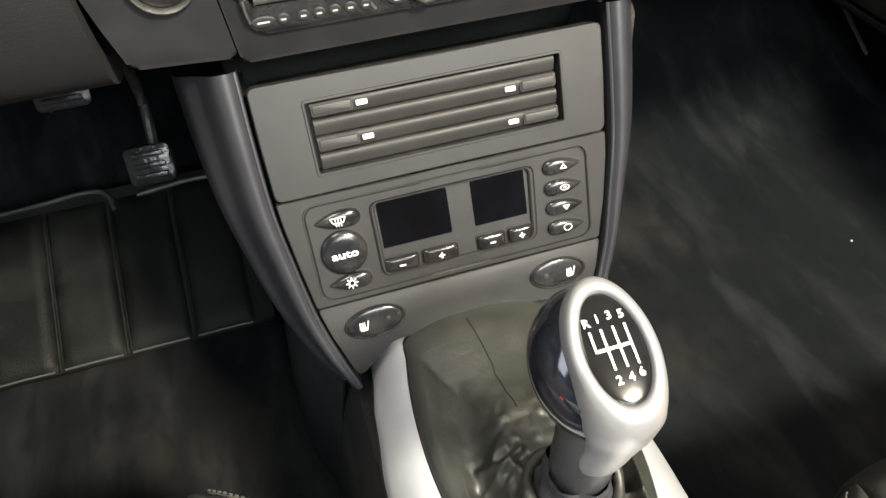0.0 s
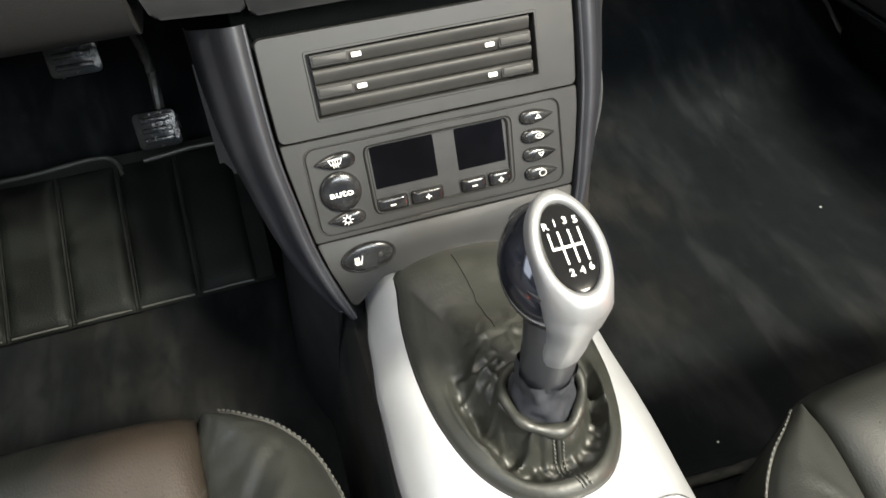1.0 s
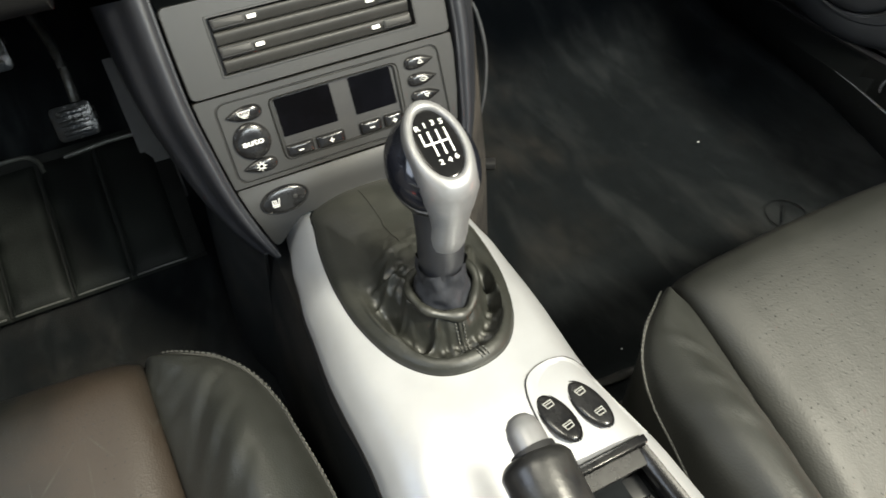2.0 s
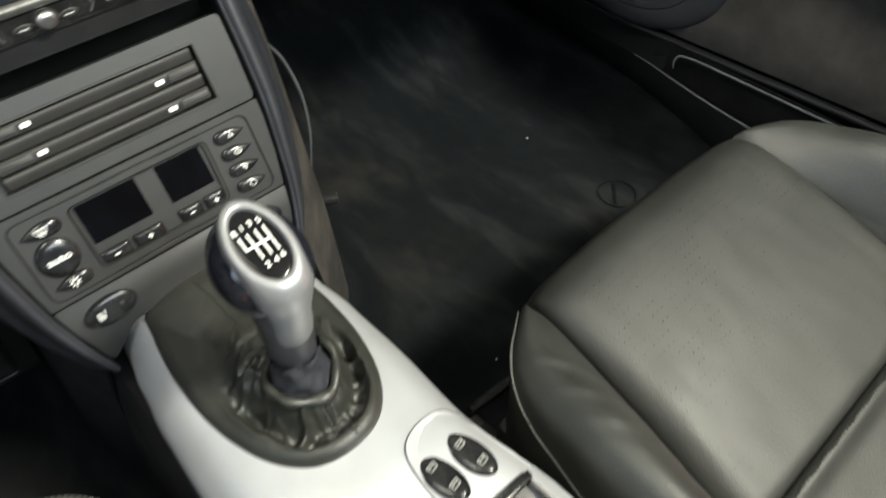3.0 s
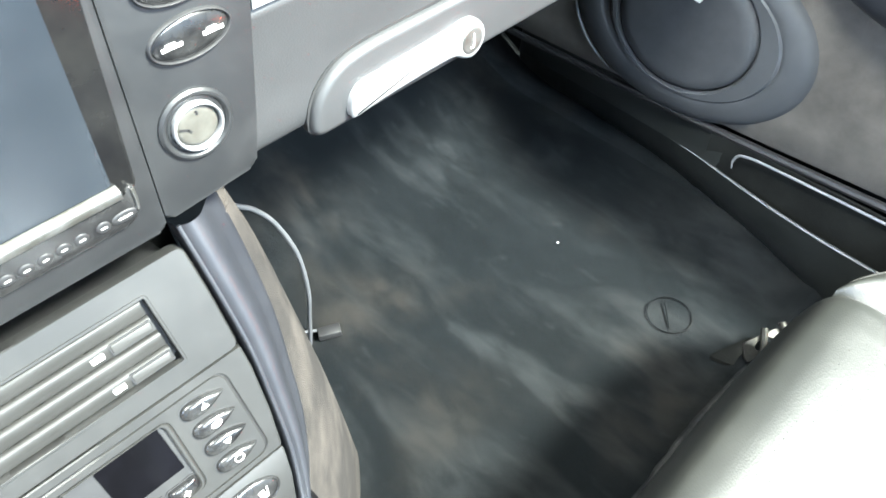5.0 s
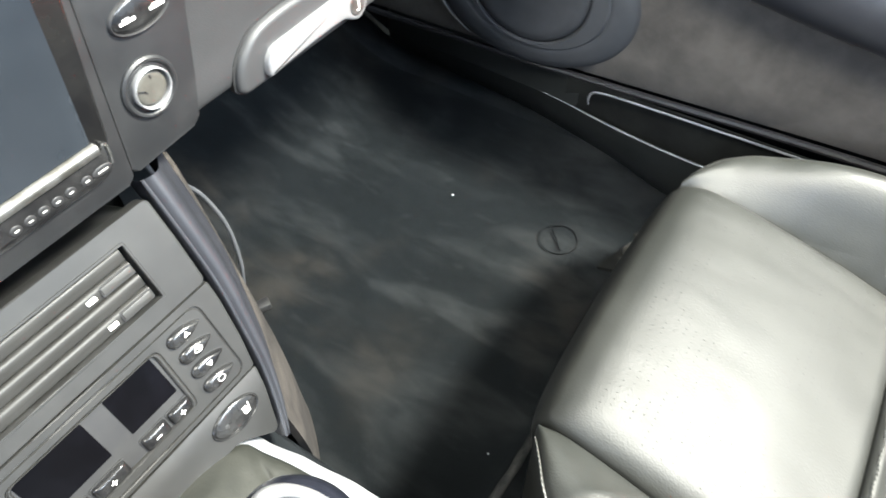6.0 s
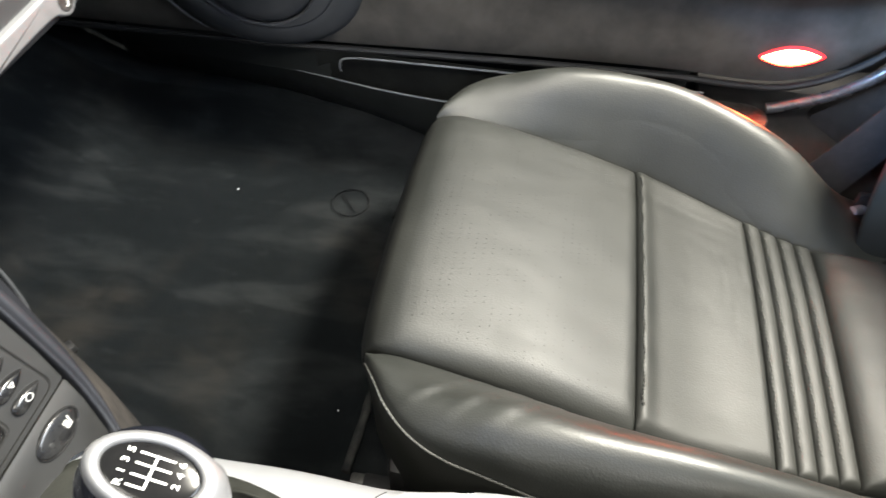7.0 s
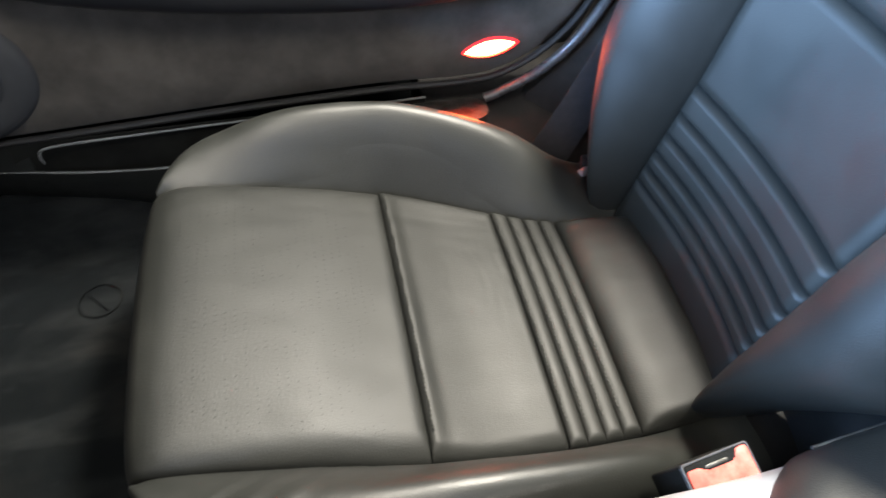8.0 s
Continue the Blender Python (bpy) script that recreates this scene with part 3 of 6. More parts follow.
part("surround", ring(outer, plate, -0.010, 0.0010, FM, 160, bev=0.0007), FASCIA, cl)
part("groove", prism(plate, -0.010, -0.0004, FM), BLACK, cl)
disp = rounded([(-0.0528, 0.0642), (0.0518, 0.0642), (0.0535, 0.1140), (-0.0530, 0.1140)], 0.006)
part("face_plate", ring(rrect(-0.0921, 0.0575, 0.0898, 0.1191, 0.007), disp, -0.006, 0.0012, FM, 160, c=(0, 0.089)), FASCIA, cl)
part("display_rim", ring(disp, rounded([(-0.0500, 0.0655), (0.0490, 0.0655), (0.0503, 0.1132), (-0.0502, 0.1132)], 0.005), -0.004, 0.0022, FM, 140, c=(0, 0.089), bev=0.0009), FASCIA, cl)
part("display_floor", prism(rounded([(-0.0510, 0.065), (0.05, 0.065), (0.051, 0.1135), (-0.051, 0.1135)], 0.005), -0.006, -0.0012, FM), FASCIA, cl)
for x0, x1 in ((-0.0487, -0.0040), (0.0117, 0.0472)):
    part("display", prism(rrect(x0, 0.0823, x1, 0.1122, 0.0008), -0.004, 0.0002, FM), GLASS, cl, "unlit black display")
for x0, x1, sign in ((-0.0512, -0.0283, "-"), (-0.0258, -0.0022, "+"), (0.0112, 0.0299, "-"), (0.0322, 0.0490, "+")):
    o = rounded([(x0, 0.0655 if x0 > -0.05 else 0.0668), (x1, 0.0655 if x1 < 0.045 else 0.0680), (x1 + 0.0003, 0.0755), (x0, 0.0755)], 0.0022)
    part("key_well", prism([(a + math.copysign(0.0006, a - (x0 + x1) / 2), b + math.copysign(0.0006, b - 0.07)) for a, b in o], -0.003, 0.0004, FM), BLACK, cl)
    key = part("key", dome(o, 0.0, 0.0042, FM, 0.55), GLOSS, cl)
    xm = (x0 + x1) / 2
    bars = [[(-0.0016, 0), (0.0016, 0)]] + ([[(0, -0.0016), (0, 0.0016)]] if sign == "+" else [])
    part("sign", strokes(bars, 0.0009, 0.0003, up(FM, xm, 0.0700, 0.0043)), PRINT, key)


def oval_button(u, v, a, b, blunt, parent, lines, width=0.0009, h=0.0042, name="button"):
    part("button_well", prism(leaf(u, v, a * 1.06, b * 1.16, blunt=blunt), -0.002, 0.0014, FM), BLACK, parent)
    ob = part(name, dome(leaf(u, v, a, b, blunt=blunt), 0.0012, h, FM, 0.35), GLOSS, parent)
    if lines:
        part("symbol", strokes(lines, width, 0.0003, up(FM, u, v, 0.0012 + h)), PRINT, ob)
    return ob


screen_heat = [[(-0.0045, 0.0022), (0.0045, 0.0022), (0.003, -0.0012), (-0.003, -0.0012), (-0.0045, 0.0022)], [(-0.0017, 0.0016), (-0.0015, -0.003)], [(0, 0.0016), (0, -0.003)], [(0.0017, 0.0016), (0.0015, -0.003)]]
oval_button(-0.0731, 0.1086, 0.0140, 0.0058, 1, cl, screen_heat, 0.00045)
flake = [[(0.0036 * math.cos(a), 0.0036 * math.sin(a)), (0.0017 * math.cos(a), 0.0017 * math.sin(a))] for a in (k * math.pi / 4 for k in range(8))]
flake.append([(0.0019 * math.cos(a), 0.0019 * math.sin(a)) for a in (k * math.pi / 5 for k in range(11))])
oval_button(-0.0731, 0.0672, 0.0135, 0.0055, 1, cl, flake, 0.00055)
tri = [[(-0.0020, -0.0012), (0.0020, -0.0012), (0, 0.0015), (-0.0020, -0.0012)]]
egg = [[(0.003 * math.cos(a), 0.0017 * math.sin(a)) for a in (k * math.pi / 6 for k in range(13))], [(-0.001, 0), (0.001, 0)]]
low = [[(-0.0020, 0.0012), (0.0020, 0.0012), (0, -0.0015), (-0.0020, 0.0012)]]
cyc = [[(0.0027 * math.cos(a), 0.0022 * math.sin(a)) for a in (s + k * 0.35 for k in range(6))] for s in (0.4, 2.5, 4.6)]
for v, pic in ((0.1100, tri), (0.0960, egg), (0.0823, low), (0.0682, cyc)):
    oval_button(0.0725, v, 0.0130, 0.0052, -1, cl, pic, 0.00046)
part("button_well", prism(ellipse(-0.0733, 0.0872, 0.0152, 0.0152), -0.002, 0.0013, FM), BLACK, cl)
auto = part("auto_button", dome(ellipse(-0.0733, 0.0872, 0.0144, 0.0144), 0.0012, 0.0045, FM, 0.5), GLOSS, cl)
part("word", lettering("auto", 0.0068, up(FM, -0.0733, 0.0868, 0.0058) @ Matrix.Diagonal((1.35, 1, 1, 1)), bold=0.00010), PRINT, auto, "white printed word")

# lower panel with the two seat-heater switches
lo = thing("switch_panel", (0, 0.44, 0.28), "grey plastic lower console panel with two oval heater switches", "switch panel")
outer = rounded([(-0.0972, 0.0522), (-0.0925, 0.032), (-0.0825, 0.0005), (-0.0790, -0.001), (-0.0560, 0.0165), (-0.049, 0.0178), (0.049, 0.0178), (0.0560, 0.0165), (0.0790, -0.001), (0.0825, 0.0005), (0.0925, 0.032), (0.0965, 0.0522)], 0.002)
part("panel", prism(outer, -0.02, 0.0010, FM, 0.0007), FASCIA, lo)
for s, turn in ((-1, 0.05), (1, -0.03)):
    c = (s * 0.0640, 0.0350)
    part("switch_rim", ring(ellipse(*c, 0.0204, 0.0112, turn=turn), ellipse(*c, 0.0186, 0.0096, turn=turn), 0.0005, 0.0026, FM, 56), GLOSS, lo)
    sw = part("rocker", dome(ellipse(*c, 0.0186, 0.0096, turn=turn), 0.0006, 0.0022, FM, 0.2), GLOSS, lo)
    px = c[0] - 0.0078 if s < 0 else c[0] + 0.0085
    seat = [[(-0.0022, -0.003), (0.0018, -0.003), (0.0034, 0.003)], [(-0.0022, 0.0024), (-0.0022, -0.001)], [(-0.0008, 0.0024), (-0.0008, -0.001)], [(0.0006, 0.0024), (0.0006, -0.001)], [(-0.0028, -0.0016), (0.0016, -0.0016)]]
    part("symbol", strokes(seat, 0.0006, 0.0003, up(FM, px, c[1] - 0.0008, 0.0026)), PRINT, sw)
    part("pilot_lamp", dome(ellipse(c[0] + (0.0085 if s < 0 else -0.0085), c[1], 0.0022, 0.0022, 16), 0.0022, 0.0007, FM), FASCIA, sw)

# ---- the silver console ----
WIDTHS = [(0.440, 0.0725), (0.40, 0.079), (0.36, 0.0835), (0.30, 0.0855), (0.225, 0.082), (0.14, 0.0875), (0.0, 0.095), (-0.15, 0.104), (-0.45, 0.125)]


WIDER = [(0.30, 0.0), (0.22, 0.0025), (0.16, 0.0085), (0.08, 0.0115), (0.0, 0.0110), (-0.08, 0.0080), (-0.14, 0.0058), (-0.45, 0.0050)]


def half_width(y, side=-1):
    """Half the width of the console top; its passenger side is broader beside the tray."""
    if side > 0:
        return half_width(y) + float(np.interp(-y, [-a for a, w in WIDER], [w for a, w in WIDER]))
    for (a, wa), (b, wb) in zip(WIDTHS, WIDTHS[1:]):
        if y >= b:
            t = (a - y) / (a - b)
            t = min(max(t, 0), 1)
            t = t * t * (3 - 2 * t)
            return wa + (wb - wa) * t
    return WIDTHS[-1][1]


def crown(x, y):
    w = half_width(y, x)
    q = min(abs(x) / w, 1)
    c = 0.020 * (1 - q ** 2.2) * min(1, max(0.35, (y - 0.10) / 0.12))
    return 0.2645 + c - (0.013 * max(0, (q - 0.72) / 0.28) ** 2)


def tray_edge(y):
    """Where the silver rim on the passenger side begins."""
    return half_width(y, 1) - 0.0135


BOOT_C = (0.005, 0.350)
BOOT = [(0.0, -0.105), (0.026, -0.098), (0.046, -0.074), (0.058, -0.038), (0.0625, 0.0), (0.0615, 0.04), (0.056, 0.075), (0.049, 0.094), (0.0, 0.096),
        (-0.049, 0.094), (-0.056, 0.075), (-0.0615, 0.04), (-0.0625, 0.0), (-0.058, -0.038), (-0.046, -0.074), (-0.026, -0.098)]
hole = [(BOOT_C[0] + p.x, BOOT_C[1] + p.y) for p in smoothline([(*p, 0) for p in BOOT], 96, True)]
ys = list(np.linspace(0.447, 0.165, 24))
outer = [(half_width(y, 1), y) for y in ys[::-1]] + [(-half_width(y), y) for y in ys]
N = 160
o, i = resample(outer, N, BOOT_C), resample(hole, N, BOOT_C)
rows = []
for k in range(9):
    t = k / 8
    rows.append([(a[0] + (b[0] - a[0]) * t, a[1] + (b[1] - a[1]) * t) for a, b in zip(o, i)])
rows = [[(x, y, crown(x, y)) for x, y in r] for r in rows]
rows = [[(x * 1.012, y, z - 0.020) for x, y, z in rows[0]]] + rows + [[(x, y, z - 0.012) for x, y, z in rows[-1]]]
silver = [loft(rows, close=True)]
# behind the boot: left field, and the rim on the far side of the tray
for lo_x, hi_x in ((-1.0, 0.0215), (0.084, 1.0)):
    rows = []
    for y in np.linspace(0.166, -0.46, 40):
        w = half_width(y, lo_x)
        a = -w if lo_x == -1 else (tray_edge(y) if y > -0.15 else 0.0215)
        b = w if hi_x == 1 else hi_x
        xs = np.linspace(a, b, 14)
        row = [(x, y, crown(x, y)) for x in xs]
        if lo_x == -1:
            row = [(row[0][0] * 1.012, y, row[0][2] - 0.02)] + row + [(row[-1][0], y, row[-1][2] - 0.012)]
        else:
            row = [(row[0][0], y, row[0][2] - 0.012)] + row + [(row[-1][0] * 1.012, y, row[-1][2] - 0.02)]
        rows.append(row)
    silver.append(loft(rows))
part("trim", join(*silver), SILVER, console, smooth=50)
# dark flanks below the silver edge
for side in (-1, 1):
    rows = [[(side * half_width(y, side) * 1.01, y, 0.246), (side * (half_width(y, side) * 1.03 + 0.003), y, 0.20), (side * (half_width(y, side) * 1.04 + 0.006), y, 0.12)] for y in np.linspace(0.44, -0.46, 40)]
    part("flank", slab(rows, (-0.004 * side, 0, 0)), BLACK, console, "dark plastic flank")
# window switch plate
sp = smoothline([(0.0225, 0.166, 0), (0.0235, 0.205, 0), (0.030, 0.2235, 0), (0.046, 0.2315, 0), (0.066, 0.2325, 0), (0.0795, 0.2255, 0)], 24)
pl = [(p.x, p.y) for p in sp] + [(half_width(y, 1) - 0.0025, y) for y in np.linspace(0.222, 0.166, 8)]
rows = []
bm = prism(pl, 0, 0.001)
bmesh.ops.triangulate(bm, faces=[f for f in bm.faces if len(f.verts) > 4])
for v in bm.verts:
    v.co.z += crown(v.co.x, v.co.y) + 0.0006
plate = part("switch_plate", bm, SILVER, console)
gap = [(p.x, p.y, crown(p.x, p.y) + 0.0006) for p in sp]
part("plate_gap", tube(gap, 0.0009, 6), BLACK, console)
for x, y in ((0.0352, 0.1932), (0.0605, 0.1940)):
    m = frame_matrix((x, y, crown(x, y) + 0.0012), (0.93, 0.18, -0.10), (-0.18, 0.93, -0.02))
    part("switch_rim", ring(ellipse(0, 0, 0.0105, 0.0205), ellipse(0, 0, 0.0092, 0.0188), 0, 0.0014, m, 56), GLOSS, console)
    sw = part("window_switch", dome(ellipse(0, 0, 0.0094, 0.019), 0.0, 0.0034, m, 0.2), GLOSS, console)
    for s in (-1, 1):
        pic = [[(-0.0028, -0.0022), (0.0028, -0.0022), (0.0034, 0.002), (-0.0034, 0.002), (-0.0028, -0.0022)], [(-0.003, 0.0004), (0.003, 0.0004)]]
        part("symbol", strokes(pic, 0.0005, 0.0003, up(m, 0, s * 0.0092, 0.0034)), GREYPRINT, sw)
# storage tray behind the switches
tray = thing("storage_tray", (0.055, 0.08, 0.2), "open black storage tray let into the console", "tray")
TX0, TX1 = 0.0225, tray_edge(0.157) - 0.001
part("tray_floor", block(TX0 - 0.002, TX1 + 0.004, -0.15, 0.163, 0.19, 0.195, 0.001), BLACK, tray)
part("tray_wall", block(TX0 - 0.002, TX1 + 0.002, 0.158, 0.1635, 0.195, 0.268, 0.001), GLOSS, tray)
part("tray_wall", block(TX0 - 0.003, TX0 + 0.002, -0.15, 0.157, 0.195, 0.262, 0.001), BLACK, tray)
part("tray_wall", slab([[(tray_edge(y) - 0.0042, y, z) for z in (0.196, 0.264)] for y in np.linspace(-0.15, 0.157, 16)], (0.003, 0, 0)), BLACK, tray)
part("tray_lip", slab([[(x, y, 0.266 - (0.16 - y) * 0.25) for x in (TX0, TX1 - 0.006)] for y in (0.157, 0.152, 0.147)], (0, 0, -0.003)), GLOSS, tray)
part("tray_ledge", block(TX0, TX1 - 0.008, 0.134, 0.150, 0.238, 0.2455, 0.0015), STACK, tray)
part("tray_rim", slab([[(tray_edge(y) - 0.0095, y, 0.2590), (tray_edge(y) - 0.0085, y, 0.2625), (tray_edge(y) - 0.0005, y, 0.2650)] for y in np.linspace(-0.15, 0.157, 16)], (0, 0, -0.004)), GLOSS, tray, smooth=60)
part("tray_ledge", slab([[(tray_edge(y) - 0.0150, y, 0.2410), (tray_edge(y) - 0.0095, y, 0.2420)] for y in np.linspace(-0.15, 0.140, 16)], (0, 0, -0.004)), STACK, tray)
part("tray_insert", block(TX0 + 0.004, TX1 - 0.012, 0.02, 0.110, 0.196, 0.212, 0.003), BLACK, tray)

# armrest lid
arm = thing("armrest", (0, -0.3, 0.26), "black leather armrest lid on the rear of the console", "armrest")
rows = []
for k in range(29):
    s = 0.30 * (k / 28) ** 1.3
    e = min(1, s / 0.045)
    row = []
    for q in np.linspace(-1, 1, 33):
        y = -0.152 - 0.070 * abs(q) ** 3 - s
        e2 = math.sqrt(1 - (1 - e) ** 2)
        row.append(((half_width(y, q) + 0.001) * q, y, 0.262 + 0.012 * e2 + 0.030 * (1 - abs(q) ** 3.5) * e2 + 0.0006 * noise.noise((q * 5, y * 30, 1))))
    rows.append(row)
part("lid", slab(rows, (0, 0, -0.012)), LEATHER, arm, smooth=60)
for side in (-1, 1):
    part("edge_trim", tube([(side * (half_width(y, side) + 0.0015), y, 0.272) for y in np.linspace(-0.236, -0.45, 12)], 0.0016, 8), DULL, arm, "thin grey metal edge")

# gear lever boot
boot = thing("gear_boot", (BOOT_C[0], 0.33, 0.27), "creased black leather gear lever boot with a stitched seam", "gear boot")
COL = Vector((0.0075, 0.304))
rows = []
NB = 220
rim = [(BOOT_C[0] + p.x, BOOT_C[1] + p.y) for p in smoothline([(*p, 0) for p in BOOT], NB, True)]
levels = [0.995 - 0.685 * k / 19 for k in range(20)]
fine = [0.995 - 0.685 * k / 95 for k in range(96)]
RIM = [(0.995, -0.010), (0.985, 0.001), (0.965, 0.0040), (0.93, 0.0062), (0.88, 0.0078)]
REAR = RIM + [(0.82, 0.0080), (0.785, 0.0062), (0.755, -0.0008), (0.71, -0.0050), (0.60, -0.0062), (0.50, -0.0025), (0.43, 0.0075), (0.37, 0.0150), (0.31, 0.0200)]
SIDE = RIM + [(0.83, 0.0092), (0.79, 0.0105), (0.75, 0.0092), (0.68, -0.0005), (0.62, -0.0050), (0.56, -0.0036), (0.48, 0.0050), (0.42, 0.0120), (0.36, 0.0172), (0.31, 0.0200)]
FRONT = RIM + [(0.82, 0.0080), (0.76, 0.0076), (0.68, 0.0074), (0.60, 0.0096), (0.53, 0.0140), (0.46, 0.0186), (0.38, 0.0206), (0.31, 0.0210)]
# creases as lines in plan, in millimetres from the lever: height, width, line
FOLDS = ((5.5, 2.6, ((-24, 2), (-20, -12), (-13, -19), (-17, -27), (-30, -33))), (5.0, 2.4, ((24, 14), (27, 1), (35, -2), (46, -7))), (3.2, 2.2, ((-44, 16), (-33, 23), (-18, 30))),
         (2.6, 2.0, ((-40, 30), (-24, 26), (-20, 14))), (2.6, 2.2, ((12, -22), (16, -32), (26, -38))), (3.0, 2.4, ((30, -18), (38, -22), (46, -16))), (2.4, 1.8, ((-34, -2), (-27, 4), (-22, 10))),
         (2.2, 1.8, ((-8, -24), (-9, -36))), (2.6, 2.2, ((26, 22), (36, 30), (44, 42))))


def line_distance(p, line):
    best = 1.0
    for a, b in zip(line, line[1:]):
        a, b = Vector(a) / 1000, Vector(b) / 1000
        e = b - a
        best = min(best, (p - a - e * min(1, max(0, (p - a).dot(e) / e.length_squared))).length)
    return best


def ease(x):
    x = min(1, max(0, x))
    return x * x * (3 - 2 * x)


for f in fine:
    row = []
    for k, (x, y) in enumerate(rim):
        d = Vector((x, y)) - COL
        ang = math.atan2(d.x, -d.y)
        t = (f - 0.31) / 0.685
        p = COL + d.normalized() * (0.0235 + (d.length - 0.0235) * t)
        base = crown(x, y) * min(1, t * 1.4) + 0.281 * (1 - min(1, t * 1.4))
        fwd = ease(-math.cos(ang) * 1.7 - 0.25)
        rear = ease(math.cos(ang - 0.12) * 1.7 - 0.35)
        q = Vector((p.x * 40 + 3, p.y * 40, 6.3))
        ff = min(0.995, max(0.31, f + 0.030 * ease((0.86 - f) / 0.08) * ease((f - 0.33) / 0.08) * noise.noise(q * 1.1)))
        z = base + table(FRONT, ff) * fwd + table(REAR, ff) * rear + table(SIDE, ff) * (1 - fwd - rear)
        loose = ease((0.80 - f) / 0.08) * ease((f - 0.31) / 0.06)
        for high, wide, line in FOLDS:
            r = line_distance(p - COL + Vector((0.0012 * noise.noise(q * 3), 0.0012 * noise.noise(q * 3 + Vector((7, 1, 3))))), line) * 1000
            if r < 14:
                z += loose * 0.001 * high * (math.exp(-(r / wide) ** 2) - 0.30 * math.exp(-((r - wide * 2.3) / wide) ** 2))
        z += loose * (0.0015 * noise.noise(q * 1.7) + 0.0008 * noise.noise(q * 4.3)) * (1 - 0.7 * fwd * ease((f - 0.5) / 0.15))
        z += loose * (0.0024 * ease(1 - 4 * abs(noise.noise(q * 0.9 + Vector((2, 5, 0))))) + 0.0009 * ease(1 - 4 * abs(noise.noise(q * 1.9)))) * (1 - fwd * ease((f - 0.5) / 0.12)) * ease((f - 0.36) / 0.08)
        z += loose * 0.0008 * math.sin(ang * 11 + 6 * noise.noise(q)) * math.exp(-((f - 0.38) / 0.06) ** 2)
        row.append((p.x + 0.0018 * loose * noise.noise(q * 1.4), p.y + 0.0018 * loose * noise.noise(q * 1.4 + Vector((9, 2, 1))), z))
    rows.append(row)
part("gaiter", loft(rows, close=True), LEATHER_BOOT, boot, smooth=70)
srows = []
for q in range(16):
    h = q / 15
    srows.append([(COL.x + (0.0162 + 0.0052 * (1 - h) ** 1.6 + 0.0010 * math.sin(5 * a + 9 * h) + 0.0022 * noise.noise((math.cos(a) * 2.5, math.sin(a) * 2.5, h * 5))) * math.cos(a),
                   COL.y + (0.0162 + 0.0052 * (1 - h) ** 1.6 + 0.0010 * math.sin(5 * a + 9 * h) + 0.0022 * noise.noise((math.cos(a) * 2.5, math.sin(a) * 2.5, h * 5))) * math.sin(a), 0.290 + 0.045 * h) for a in (2 * math.pi * j / 60 for j in range(60))])
part("sleeve", loft(srows, close=True), SLEEVE, boot, smooth=70)
# gathered cuff under the knob
ring_pts = [(COL.x + (0.0240 + 0.0012 * math.sin(3 * a + 1)) * math.cos(a), COL.y + (0.0240 + 0.0012 * math.sin(4 * a)) * math.sin(a), 0.3035 + 0.0034 * math.sin(2 * a + 1) + 0.0006 * math.sin(5 * a)) for a in (2 * math.pi * k / 72 for k in range(72))]
part("cuff", tube(ring_pts, [0.0034 + 0.0004 * math.sin(7 * a) + 0.0014 * math.exp(-((a - 4.75) / 0.28) ** 2) for a in (2 * math.pi * k / 72 for k in range(72))], 12, True), LEATHER_BOOT, boot)


def boot_at(want, f):
    """The place on the gaiter's rear side at the given x and share of the way out."""
    k = (0.995 - f) / 0.685 * 95
    spots = []
    for row in (rows[int(k)], rows[min(int(k) + 1, 95)]):
        for p, q in zip(row, row[1:] + row[:1]):
            if p[1] < COL.y and (p[0] - want) * (q[0] - want) <= 0 and p[0] != q[0]:
                spots.append(Vector(p).lerp(Vector(q), (want - p[0]) / (q[0] - p[0])))
                break
    return spots[0].lerp(spots[-1], k - int(k))


seamline = []
for f in np.linspace(0.93, 0.50, 14):
    best = min(range(len(fine)), key=lambda q: abs(fine[q] - f))
    want = -0.004 + 0.006 * (0.93 - f)
    p = min(rows[best], key=lambda p: abs(p[0] - want) + (10 if p[1] < COL.y else 0))
    seamline.append((p[0], p[1], p[2] + 0.0002))
part("front_seam", tube(smoothline(seamline, 40), 0.0007, 6), LEATHER_BOOT, boot)
for off in (-0.0026, 0.0, 0.0026):
    line = [Vector(boot_at(0.007 + off + 0.020 * max(0, f - 0.62), f)) + Vector((0, -0.0004, 0.0008)) for f in levels[2:]]
    if off:
        part("stitching", dashes(smoothline(line, 70), 0.0033, 0.0026, 0.0007), THREAD_SEAT, boot)
    else:
        part("seam", tube(smoothline(line, 60), 0.0013, 8), LEATHER_BOOT, boot)

# gear knob
knob = thing("gear_lever", (0.005, 0.305, 0.31), "gloss black and satin silver gear knob with a shift diagram", "gear lever")
EA = Vector((0, 0.925, 0.38)).normalized()
EC = Vector((0.0092, 0.307, 0.4305))
KM = frame_matrix(EC, (1, 0, 0), EA)
rows = []
for k in range(25):
    t = k / 24
    a = math.pi * t
    s = math.sin(a) ** 0.85
    h = -0.0240 + 0.0238 * math.cos(a)
    rows.append([KM @ Vector((0.0285 * s * math.cos(b), 0.0335 * s * math.sin(b) + 0.002 - 0.006 * t, h)) for b in (2 * math.pi * j / 40 for j in range(40))])
part("shell", loft(rows, close=True), SHELL, knob, "gloss black shell", smooth=80)
